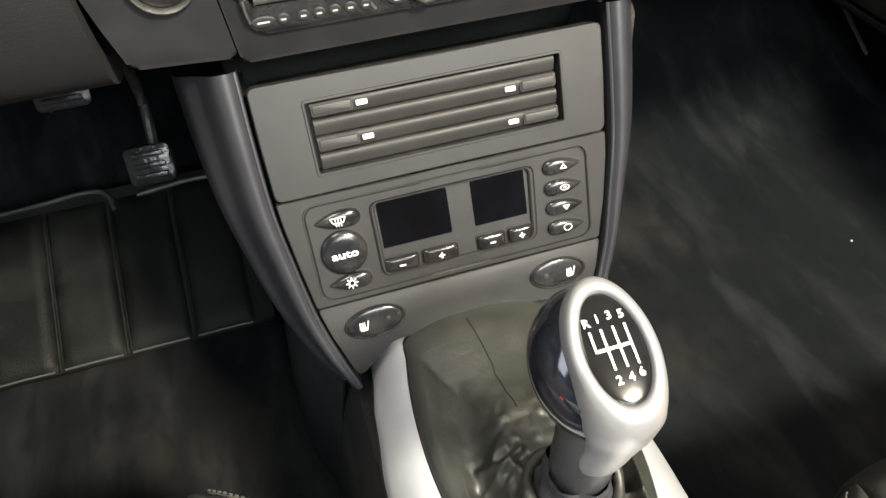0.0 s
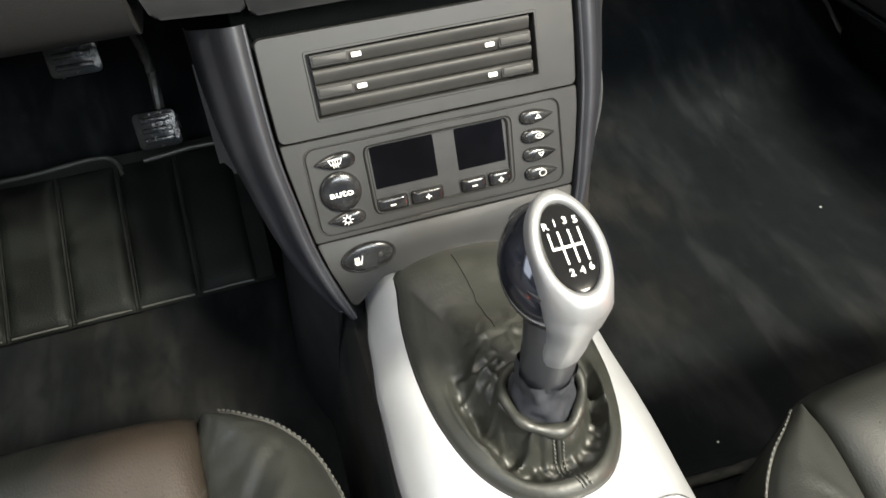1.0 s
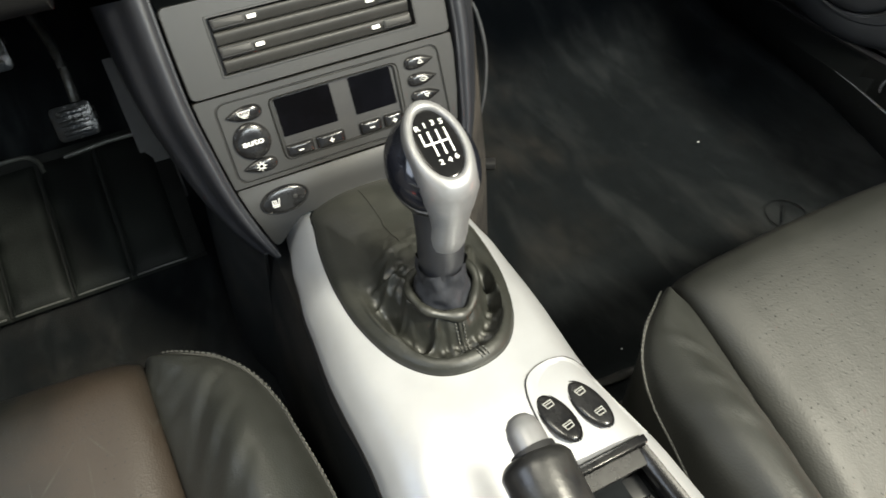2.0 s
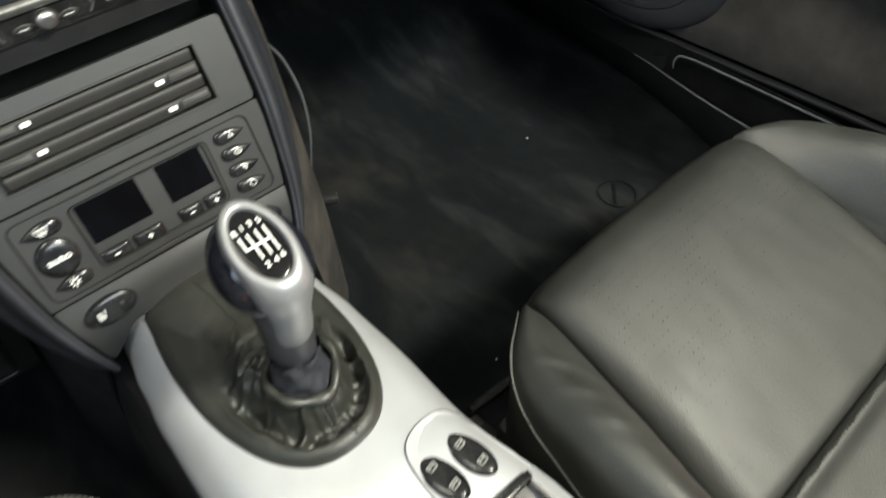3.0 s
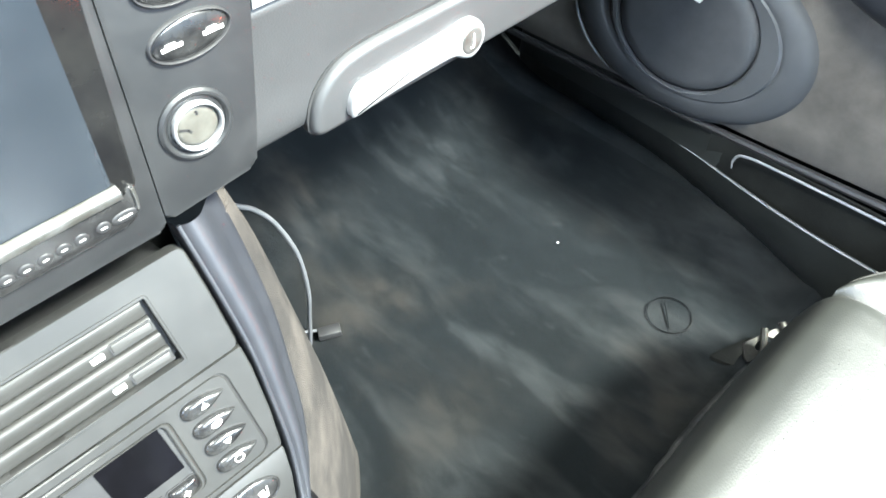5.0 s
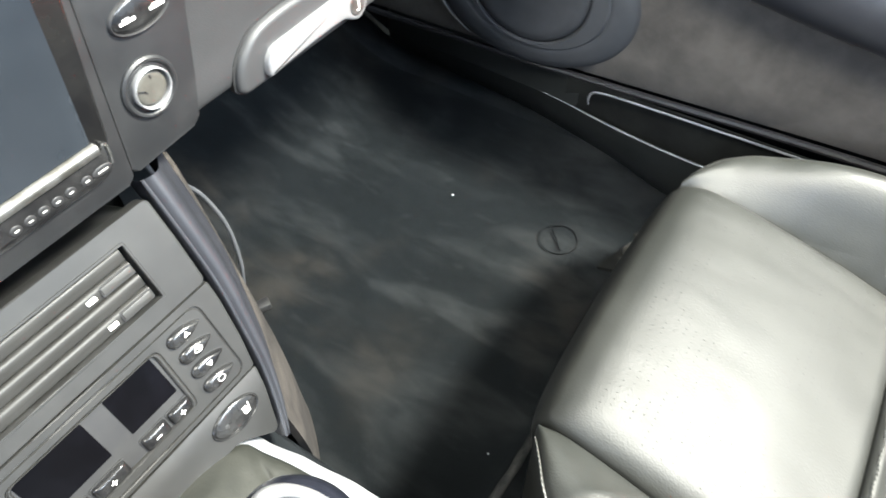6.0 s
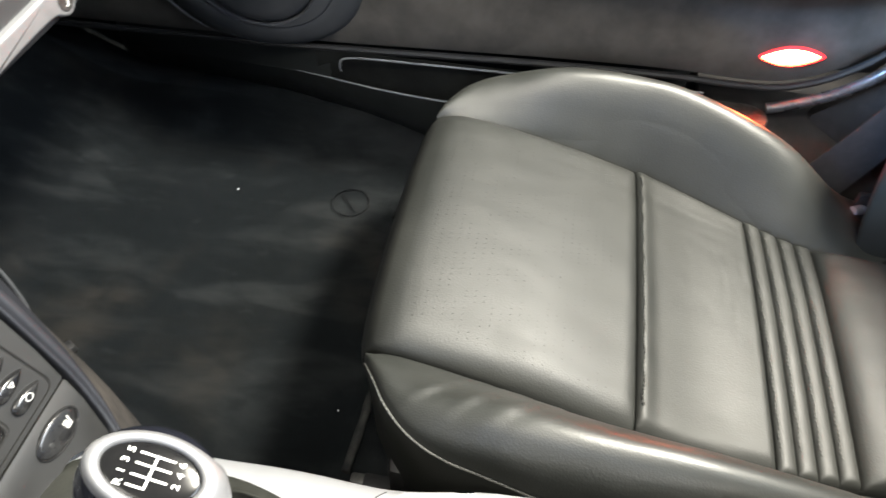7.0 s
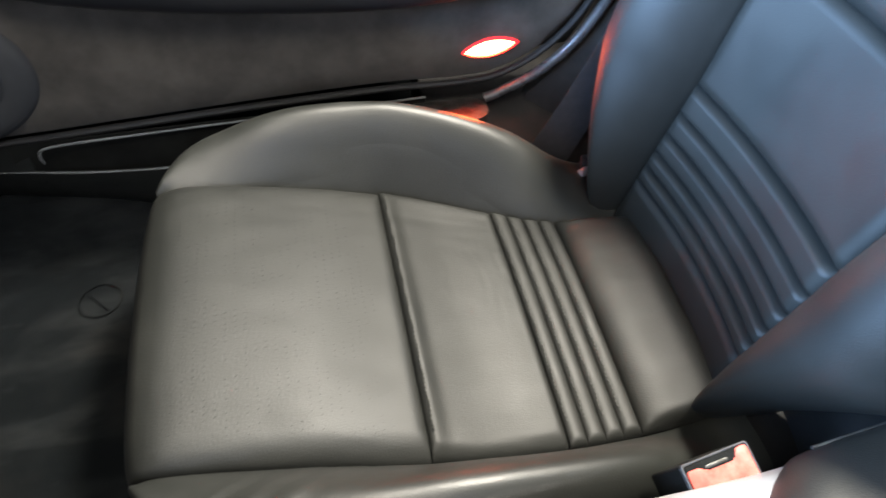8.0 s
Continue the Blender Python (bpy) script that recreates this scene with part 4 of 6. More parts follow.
path = [((0.2934, 0.4030), 0.0176, 0.0168), ((0.2925, 0.3970), 0.0158, 0.0153), ((0.2928, 0.3900), 0.0140, 0.0138), ((0.2940, 0.3800), 0.0129, 0.0130), ((0.2956, 0.3690), 0.0134, 0.0125), ((0.2970, 0.3580), 0.0124, 0.0115), ((0.2985, 0.3490), 0.0092, 0.0095), ((0.2990, 0.3435), 0.0040, 0.006)]
turns = [2 * math.pi * j / 72 for j in range(72)]
rows = []
for r, h in ((0.755, 0.0006), (0.765, 0.0018), (0.795, 0.0029), (0.86, 0.0034), (0.945, 0.0026), (1.0, 0.0003), (1.02, -0.004), (1.0, -0.010)):
    row = []
    for b in turns:
        sag = min(1, max(0, -math.sin(b)) * max(0, (r - 0.88) / 0.12))
        cs_ = math.copysign(abs(math.cos(b)) ** (1 - 0.30 * sag), math.cos(b))
        row.append(KM @ Vector(((0.0182 * r - 0.0048 * (1 - r)) * cs_ * (1 - 0.05 * math.sin(b)), (0.0296 + 0.0042 * sag) * r * math.sin(b), h - 0.0040 * sag ** 2)))
    rows.append(row)


def rear_share(b):
    w = min(1, max(0, (-math.sin(b) - 0.06) / 0.34))
    return w * w * (3 - 2 * w)


# the rear of the last two rows already runs down into the tongue
for row, pz, rx, ry in ((rows[-2], 0.4085, 0.0186, 0.0172), (rows[-1], 0.4060, 0.0182, 0.0171)):
    for j, b in enumerate(turns):
        row[j] = row[j].lerp(Vector((EC.x - 0.0005 + rx * math.cos(b), 0.2938 + ry * math.sin(b), pz - 0.004 * math.sin(b))), rear_share(b))
skirt = [KM @ Vector((0.0176 * math.cos(b), 0.0285 * math.sin(b), -0.016)) for b in turns]
for (py, pz), rx, ry in path:
    row = []
    for b, s0 in zip(turns, skirt):
        row.append(s0.lerp(Vector((EC.x - 0.001 + rx * math.cos(b), py + ry * math.sin(b), pz - 0.004 * math.sin(b))), rear_share(b)))
    rows.append(row)
part("silver_body", loft(rows, close=True), SATIN, knob, "satin silver ring and tongue", smooth=80)
badge = part("badge", dome(ellipse(0, 0, 0.0127, 0.0225, 48), 0.0002, 0.0014, KM, 0.2), BADGE, knob, "dark badge with white shift diagram")
BM = up(KM, 0, 0.001, 0.0020) @ Matrix.Diagonal((0.82, 1.05, 1, 1))
part("diagram", strokes([[(-0.0098, 0.0062), (-0.0098, -0.001), (0.0082, -0.001)], [(-0.004, 0.0062), (-0.004, -0.0085)], [(0.0022, 0.0062), (0.0022, -0.0085)], [(0.0082, 0.0062), (0.0082, -0.0085)]], 0.00110, 0.0003, BM), PRINT, badge)
for ch, x, y in (("R", -0.0100, 0.0098), ("1", -0.004, 0.0105), ("3", 0.0022, 0.0108), ("5", 0.0082, 0.0102), ("2", -0.004, -0.0128), ("4", 0.0022, -0.0128), ("6", 0.0078, -0.0120)):
    part("figure", lettering(ch, 0.0050, up(BM, x, y, 0.0002) @ Matrix.Diagonal((1.25, 0.9, 1, 1)), bold=0.00008), PRINT, badge)
rows = []
for y, z, rx, ry in ((0.309, 0.416, 0.0215, 0.022), (0.306, 0.400, 0.0195, 0.0195), (0.305, 0.380, 0.0168, 0.0170), (0.305, 0.360, 0.0158, 0.0160), (0.306, 0.345, 0.0156, 0.0156), (0.306, 0.325, 0.0148, 0.0148), (0.306, 0.305, 0.0148, 0.0148)):
    rows.append([(COL.x + rx * math.cos(b), y - 0.002 + ry * math.sin(b), z) for b in (2 * math.pi * j / 36 for j in range(36))])
part("neck", loft(rows, close=True, cap=True), PAD, knob, "dark grey neck", smooth=70)

# handbrake lever
hb = thing("handbrake", (-0.012, 0.05, 0.26), "black leather handbrake lever with a silver button", "handbrake")
hp = smoothline([(-0.0115, 0.157, 0.3420), (-0.0125, 0.139, 0.3385), (-0.0120, 0.10, 0.326), (-0.008, 0.03, 0.302), (-0.004, -0.08, 0.272)], 34)
part("grip", tube(hp, [0.0130 + 0.0070 * min(1, k / 4) ** 0.6 - 0.002 * (k / 33) for k in range(34)], 24), GRIP, hb, smooth=60)
part("collar", tube([(-0.0112, 0.149, 0.3445), (-0.0110, 0.158, 0.3455)], [0.0135, 0.0122], 24), BLACK, hb)
part("button", tube([(-0.0112, 0.139, 0.3445), (-0.0110, 0.155, 0.3465), (-0.0105, 0.167, 0.3485), (-0.0103, 0.1725, 0.3492), (-0.0102, 0.1755, 0.3496), (-0.0102, 0.1768, 0.3498)], [0.0095, 0.0101, 0.0099, 0.0084, 0.0058, 0.0025], 24), SATIN, hb, "satin silver release button", smooth=60)
part("seam", dashes([(p.x, p.y, p.z + 0.0192) for p in hp[7:]], 0.004, 0.0028, 0.0006), THREAD, hb)
rows = []
for f, h in ((1.0, 0.002), (0.8, 0.006), (0.55, 0.010)):
    rows.append([(-0.013 + 0.030 * f * math.cos(a), 0.03 + 0.10 * f * math.sin(a), crown(-0.013, 0.05) + h + 0.001 * math.sin(9 * a)) for a in (2 * math.pi * j / 40 for j in range(40))])
part("slot_cover", loft(rows, close=True, cap=True), BLACK, hb)
# ---- dashboard ----
DM = frame_matrix((0, 0.5105, 0.0), (1, 0, 0), (0, 0, 1))

dash = thing("dashboard", (0, 0.6, 0.5), "dark grey grained vinyl dashboard", "dashboard")


def dash_rows(x0, x1, n, prof):
    return [[(x, y, z) for y, z in prof] for x in np.linspace(x0, x1, n)]


body = smoothline([(0.80, 0.480, 0), (0.70, 0.464, 0), (0.60, 0.459, 0), (0.545, 0.457, 0), (0.527, 0.459, 0), (0.5205, 0.467, 0), (0.5200, 0.49, 0), (0.518, 0.515, 0), (0.515, 0.538, 0)], 40)
part("lower_body", slab(dash_rows(0.158, 0.80, 30, [(p.x, p.y) for p in body]), (0, 0.01, 0.01)), DASH, dash, smooth=60)
top = smoothline([(0.515, 0.556, 0), (0.510, 0.575, 0), (0.505, 0.62, 0), (0.52, 0.68, 0), (0.58, 0.72, 0), (0.75, 0.735, 0), (1.25, 0.70, 0)], 30)
part("upper_body", slab(dash_rows(0.168, 0.86, 24, [(p.x, p.y) for p in top]), (0, 0.02, 0)), DASH, dash, smooth=60)
part("upper_body", slab(dash_rows(-0.86, -0.168, 24, [(p.x, p.y) for p in top]), (0, 0.02, 0)), DASH, dash, smooth=60)
part("upper_body", slab(dash_rows(-0.168, 0.168, 10, [(p.x + 0.012, p.y) for p in top[10:]]), (0, 0.02, 0)), DASH, dash, smooth=60)
rows = [[(x, y, z) for y, z in ((0.517, 0.5405), (0.5125, 0.5415), (0.511, 0.547), (0.5125, 0.5545), (0.517, 0.5555))] for x in np.linspace(0.1755, 0.80, 24)]
part("accent_strip", slab(rows, (0, 0.004, 0)), SILVER, dash, "silver accent strip", smooth=60)
# driver's knee panel
knee = smoothline([(0.80, 0.48, 0), (0.66, 0.450, 0), (0.56, 0.446, 0), (0.525, 0.454, 0), (0.510, 0.476, 0), (0.505, 0.52, 0), (0.51, 0.575, 0)], 34)
part("knee_panel", slab(dash_rows(-0.80, -0.1665, 30, [(p.x - 0.006, p.y) for p in knee]), (0, 0.01, 0.01)), KNEE, dash, smooth=60)

# glovebox lid and handle
gl = thing("glovebox", (0.4, 0.51, 0.45), "closed grey glovebox lid with a raised rounded edge", "glovebox")
lid = rounded([(0.1930, 0.4540), (0.1985, 0.477), (0.2165, 0.4925), (0.24, 0.4955), (0.66, 0.4955), (0.685, 0.470), (0.685, 0.4540)], 0.012, 10)
part("lid", pillow(lid, -0.012, -0.0035, 0.0045, DM), DASH, gl, smooth=60)
part("lid_gap", prism(rounded([(0.1915, 0.4535), (0.1970, 0.4780), (0.2155, 0.4940), (0.24, 0.4972), (0.662, 0.4972), (0.687, 0.471), (0.687, 0.4535)], 0.012), -0.014, -0.0088, DM), BLACK, gl)
hl = smoothline([(x, z, 0) for x, z in ((0.2172, 0.4610), (0.2178, 0.4680), (0.2215, 0.4742), (0.2290, 0.4778), (0.2500, 0.4785), (0.2770, 0.4796), (0.2960, 0.4806), (0.3060, 0.4818), (0.3150, 0.4800), (0.3212, 0.4735), (0.3222, 0.4655), (0.3180, 0.4585),
                                       (0.3105, 0.4556), (0.3030, 0.4582), (0.2950, 0.4622), (0.2770, 0.4628), (0.2500, 0.4620), (0.2300, 0.4608), (0.2205, 0.4598))], 120, True)
hd = part("handle", pillow(hl, -0.006, 0.0026, 0.0030, DM), SATIN, gl, "satin silver release handle", smooth=60)
part("lock", dome(ellipse(0.3100, 0.4685, 0.0088, 0.0088), 0.0020, 0.0012, DM, 0.8), DULL, hd, "grey metal lock cylinder")
part("keyhole", strokes([[(0, 0.0042), (0, -0.0042), (-0.0022, -0.0042)]], 0.0010, 0.0003, up(DM, 0.3105, 0.4685, 0.0033)), PRINT, hd)

# centre stack of the dashboard
cs = thing("centre_stack", (0, 0.52, 0.5), "dark grey centre stack panel with oval switches", "control panel")
for side in (1, -1):
    o = rounded([(side * x, z) for x, z in ((0.1042, 0.4610), (0.1560, 0.4645), (0.1625, 0.4900), (0.1745, 0.548), (0.180, 0.62), (0.1183, 0.62))], 0.004)
    part("side_panel", prism(o, -0.03, 0.0, DM, 0.0022, 4), STACK, cs)
# shade below the stack is put into this near-black colour
part("underside", block(-0.155, 0.155, 0.522, 0.60, 0.458, 0.464, 0.002), NEAR_BLACK, cs)
for z, x0, x1, pics in ((0.5685, 0.127, 0.1640, 1), (0.5440, 0.1245, 0.1630, 2), (0.5930, 0.129, 0.166, 1)):
    c = ((x0 + x1) / 2, z)
    part("switch_rim", ring(ellipse(*c, 0.0194, 0.0100, turn=0.05), ellipse(*c, 0.0180, 0.0087, turn=0.05), -0.001, 0.0022, DM, 56), BLACK, cs)
    sw = part("oval_switch", dome(ellipse(*c, 0.0181, 0.0088, turn=0.05), 0.0, 0.0028, DM, 0.15), GLOSS, cs)
    if pics == 1:
        part("symbol", strokes([[(-0.003, -0.002), (0.003, -0.002), (0.0026, 0.002), (-0.0026, 0.002), (-0.003, -0.002)]], 0.0014, 0.0003, up(DM, c[0] + 0.0105, z + 0.001, 0.0029)), PRINT, sw)
        part("pilot_lamp", dome(ellipse(c[0] - 0.0105, z - 0.0015, 0.0021, 0.0021, 16), 0.0022, 0.0007, DM), FASCIA, sw)
    else:
        for s in (-1, 1):
            part("symbol", strokes([[(-0.0042, -0.0004), (0.0042, -0.0004)], [(-0.0022, 0.0006), (0.0012, 0.0006)]], 0.0016, 0.0003, up(DM, c[0] + s * 0.0095, z, 0.0029)), PRINT, sw)

lighter = thing("cigarette_lighter", (0.1340, 0.508, 0.507), "chrome ringed lighter socket with a scratched metal cap", "lighter")
LC = (0.1335, 0.5040)
part("bezel", ring(ellipse(*LC, 0.0178, 0.0178), ellipse(*LC, 0.0142, 0.0142), -0.002, 0.0026, DM, 60, 0.0012), STACK, lighter)
part("bezel_step", ring(ellipse(*LC, 0.0142, 0.0142), ellipse(*LC, 0.0121, 0.0121), -0.002, 0.0012, DM, 60, 0.0005), STACK, lighter)
part("ring", ring(ellipse(*LC, 0.0121, 0.0121), ellipse(*LC, 0.0108, 0.0108), -0.002, 0.0046, DM, 60, 0.0006), SATIN, lighter, "bright metal ring")
cap = part("cap", dome(ellipse(*LC, 0.0108, 0.0108), -0.002, 0.0046, DM, 0.8), PALE, lighter, "scratched pale metal cap")
part("scratch", strokes([[(-0.0085, 0.002), (-0.0050, 0.0003), (-0.0040, -0.0012)], [(0.001, 0.0075), (0.0012, 0.0060)]], 0.0010, 0.0003, up(DM, LC[0], LC[1], 0.0027)), BLACK, cap)

dial = thing("rotary_knob", (-0.1295, 0.508, 0.507), "black rotary knob with a chrome ring and white symbol", "knob")
KC = (-0.1295, 0.5075)
part("ring", ring(ellipse(*KC, 0.0165, 0.0165), ellipse(*KC, 0.0145, 0.0145), -0.002, 0.0038, DM, 60, 0.0012), DULL, dial)
kb = part("cap", dome(ellipse(*KC, 0.0144, 0.0144), -0.002, 0.0040, DM, 0.6), GLOSS, dial)
part("symbol", strokes([[(-0.004, 0), (0.004, 0)], [(-0.0025, 0.002), (0.0025, 0.002)], [(-0.002, -0.002), (0.002, -0.002)]], 0.0012, 0.0003, up(DM, KC[0], KC[1] - 0.003, 0.0022)), PRINT, kb)

# head unit with a large screen
hu = thing("head_unit", (0, 0.515, 0.5), "black head unit with a large glossy screen and small keys", "car stereo")
part("housing", prism(rounded([(-0.1030, 0.4575), (0.1030, 0.4575), (0.1175, 0.62), (-0.1175, 0.62)], 0.004), -0.03, 0.0005, DM, 0.0020, 4), STACK, hu)
part("screen_border", prism(rounded([(-0.0985, 0.4890), (0.0985, 0.4890), (0.1150, 0.618), (-0.1150, 0.618)], 0.004), 0.0, 0.0016, DM, 0.0006), BADGE, hu)
part("screen", prism(rounded([(-0.0890, 0.4965), (0.0890, 0.4965), (0.0985, 0.6125), (-0.0985, 0.6125)], 0.002), 0.0, 0.0022, DM), SCREEN, hu, "glossy dark touch screen")
part("shelf", slab([[(x, 0.5105 - d, 0.4960 - q) for d, q in ((0.0, 0.0), (0.0050, 0.0008), (0.0060, 0.0030), (0.0050, 0.0062))] for x in np.linspace(-0.0905, 0.0905, 30)], (0, 0.004, 0)), DULL, hu, "pale metal ledge under the screen", smooth=60)
part("key_strip", prism(rounded([(-0.090, 0.4730), (0.090, 0.4730), (0.0955, 0.4790), (0.0975, 0.4925), (0.0935, 0.4925), (0.0915, 0.4880), (-0.0915, 0.4880), (-0.0935, 0.4925), (-0.0975, 0.4925), (-0.0955, 0.4790)], 0.003), 0.0, 0.0030, DM, 0.001), GLOSS, hu)
part("volume_knob", dome(ellipse(-0.004, 0.4815, 0.0075, 0.0060), 0.002, 0.007, DM, 0.6), STEEL, hu)
for s in (-1, 1):
    part("arc", strokes([[(s * 0.0045, 0.0055), (s * 0.0075, 0.0), (s * 0.0045, -0.0045)]], 0.0014, 0.0006, up(DM, 0.0225 * s - 0.004, 0.4810, 0.0030)), STEEL, hu)
    part("end_bar", tube([(s * 0.0945, 0.5070, 0.4800), (s * 0.0955, 0.5068, 0.4860), (s * 0.0958, 0.5070, 0.4915)], 0.0009, 6), DULL, hu)
    for k, x in enumerate((0.014, 0.036, 0.044, 0.052, 0.060, 0.068, 0.078, 0.088)):
        key = part("key", dome(ellipse(s * x - 0.004 * (x < 0.02), 0.4795, 0.0033 + 0.003 * (k in (0, 7)), 0.0030), 0.0028, 0.0009, DM, 0.7), BLACK, hu)
        part("legend", strokes([[(-0.0010 - 0.0018 * (k in (0, 7)), 0), (0.0010 + 0.0018 * (k in (0, 7)), 0)]], 0.0008, 0.0003, up(DM, s * x - 0.004 * (x < 0.02), 0.4795, 0.0037)), GREYPRINT, key)

# ---- footwell things ----
mat_ob = thing("floor_mat", (-0.36, 0.72, 0.0), "black ribbed rubber floor mat under the pedals", "floor mat")


def mat_z(y):
    return 0.012 + max(0, y - 0.66) * 0.42


rows = [[(x, y, mat_z(y) - 0.004 if y > 0.66 else 0.010) for x in np.linspace(-0.62, -0.150, 20)] for y in np.linspace(0.694, 0.885, 24)]
part("base", slab(rows, (0, 0, -0.006)), NEAR_BLACK, mat_ob)
for k in range(6):
    x1 = -0.1720 - k * 0.0712
    x0 = x1 - 0.0665
    rows = []
    for q in np.linspace(0, 1, 16):
        y = 0.690 + 0.178 * q
        row = []
        for s in np.linspace(0, 1, 10):
            e = min(1, min(s, 1 - s) / 0.12, min(q, 1 - q) / 0.07)
            row.append((x0 + (x1 - x0) * s, y, mat_z(y) + 0.007 * (e * (2 - e))))
        rows.append(row)
    part("rib", slab(rows, (0, 0, -0.004)), RUBBER, mat_ob, smooth=60)
    part("rib_edge", tube([(x0 + 0.002, y, mat_z(y) + 0.0042) for y in np.linspace(0.692, 0.862, 6)], 0.0010, 6), RUBBER, mat_ob)
    part("rib_lip", tube([(x0 + 0.003, 0.6895, mat_z(0.69) + 0.0030), ((x0 + x1) / 2, 0.6890, mat_z(0.69) + 0.0042), (x1 - 0.003, 0.6895, mat_z(0.69) + 0.0030)], 0.0012, 6), PIPING, mat_ob, "pale front edge")
edge = smoothline([(-0.62, 0.874, mat_z(0.874) + 0.004), (-0.42, 0.874, mat_z(0.874) + 0.005), (-0.335, 0.878, mat_z(0.878) + 0.006), (-0.31, 0.872, mat_z(0.87) + 0.005), (-0.302, 0.85, mat_z(0.85) + 0.005)], 30)
part("raised_edge", tube(edge, 0.003, 8), EDGE_RUBBER, mat_ob)
part("raised_edge", tube([(-0.275, 0.864, mat_z(0.864) + 0.004), (-0.22, 0.868, mat_z(0.868) + 0.005), (-0.16, 0.868, mat_z(0.868) + 0.005)], 0.0035, 8), EDGE_RUBBER, mat_ob)


def pedal(at, w, h, label):
    x, y, z = at
    t = thing("pedal", at, label, "pedal", "pedals")
    m = frame_matrix(at, (1, 0, 0), (0, 0.5, 0.87))
    part("plate", prism(rrect(-w / 2, -h / 2, w / 2, h / 2, 0.006), -0.008, 0.0, m, 0.002), STEEL, t)
    pad = part("pad", prism(rrect(-w / 2 - 0.002, -h / 2 - 0.002, w / 2 + 0.002, h / 2 + 0.002, 0.007), 0.0, 0.008, m, 0.003), RUBBER_WORN, t)
    for k in range(3):
        v = -h / 2 + h * (k + 0.7) / 3.4
        part("groove", prism(rrect(-w / 2 + 0.006, v - 0.003, w / 2 - 0.006, v + 0.003, 0.002), 0.008, 0.0105, m, 0.001), RUBBER_WORN, pad)
    arm_path = smoothline([(x + 0.006, y + 0.012, z), (x + 0.010, y + 0.035, z + 0.07), (x + 0.004, y + 0.01, z + 0.17), (x + 0.004, y - 0.01, z + 0.30)], 20)
    part("arm", tube(arm_path, 0.0055, 8), DULL, t, "bare metal arm")


pedal((-0.231, 0.800, 0.190), 0.044, 0.038, "worn brake pedal with a rubber pad")
pedal((-0.292, 0.850, 0.268), 0.050, 0.042, "clutch pedal with a rubber pad in deep shade")
acc = thing("accelerator", (-0.165, 0.80, 0.03), "black accelerator pedal hinged at the floor", "pedal", "pedals")
part("blade", slab([[(x, 0.80 + 0.10 * q, 0.03 + 0.17 * q) for x in (-0.185, -0.165, -0.148)] for q in np.linspace(0, 1, 8)], (0, 0.008, -0.004)), BLACK, acc)

ring_cap = thing("floor_ring", (0.580, 0.416, 0.004), "black round floor mat fixing pressed in the carpet", "mat fixing")
part("ring", tube([(0.580 + 0.0275 * math.cos(a), 0.416 + 0.0275 * math.sin(a), 0.0036) for a in (2 * math.pi * k / 40 for k in range(40))], 0.0009, 6, True), CARPET, ring_cap)
part("bar", tube([(0.5625, 0.405, 0.0045), (0.5915, 0.430, 0.0045)], 0.0012, 6), CARPET, ring_cap)

wire = thing("loose_cable", (0.23, 0.65, 0.1), "grey loose cable hanging from under the dashboard", "cable")
wp = smoothline([(0.160, 0.60, 0.452), (0.163, 0.615, 0.385), (0.172, 0.62, 0.347), (0.190, 0.622, 0.325), (0.204, 0.622, 0.298), (0.215, 0.621, 0.252), (0.2155, 0.62, 0.205), (0.212, 0.622, 0.17), (0.205, 0.64, 0.08), (0.205, 0.70, 0.02), (0.230, 0.712, 0.012), (0.255, 0.697, 0.012)], 70)
part("sheath", tube(wp, 0.0021, 8), WIRE, wire)
bm = block(-0.014, 0.014, -0.0075, 0.0075, 0.0, 0.011, 0.002)
bm.transform(Matrix.Translation((0.260, 0.690, 0.004)) @ pose(0, 0, 0, 0, 0, -28))
part("plug", bm, BLACK, wire, "black connector plug")

latch = thing("seat_bracket", (0.59, 0.31, 0.02), "bare metal seat release bracket in front of the cushion", "bracket")
m = frame_matrix((0.592, 0.310, 0.040), (0.93, -0.36, 0.05), (0.30, 0.85, 0.42))
part("plate", ring(rounded([(-0.030, -0.010), (0.024, -0.013), (0.032, 0.0), (0.027, 0.011), (-0.022, 0.011)], 0.006), ellipse(0.002, 0, 0.013, 0.0058), -0.002, 0.001, m, 60), IRON, latch)
part("bar", tube([m @ Vector((0.029, -0.016, 0.004)), m @ Vector((0.031, 0.015, 0.006))], 0.0042, 10), IRON, latch)
part("pin", tube([m @ Vector((-0.012, -0.016, 0.003)), m @ Vector((0.008, 0.016, 0.006))], 0.004, 8), IRON, latch)
# flat black plate: the dark of the hole is put into its colour
part("well", prism(rounded([(0.560, 0.350), (0.577, 0.296), (0.625, 0.290), (0.622, 0.328)], 0.006), 0.002, 0.0075, None, 0.002), NEAR_BLACK, latch, "black plate standing for the dark hole under the bracket")
part("foot", block(0.545, 0.625, 0.275, 0.305, 0.0, 0.030, 0.004), BLACK, latch)

# paler strip laid along the raised floor ridge
rows = [Vector((x, 0.3085 + 0.0035 * math.sin(x * 17) + 0.002 * noise.noise((x * 30, 1, 4)), 0.0135 + 0.0015 * noise.noise((x * 24, 5, 2)))) for x in np.linspace(0.178, 0.60, 60)]
setting("trim_floor", tube(rows, [0.0052 + 0.0012 * noise.noise((k * 0.4, 2, 8)) for k in range(60)], 10), RIDGE_CARPET, "pale grey strip along the floor ridge in front of the seat", "floor trim")

railt = thing("seat_rail", (0.176, 0.2, 0.0), "grey metal seat rail end bolted to the floor", "seat rail")
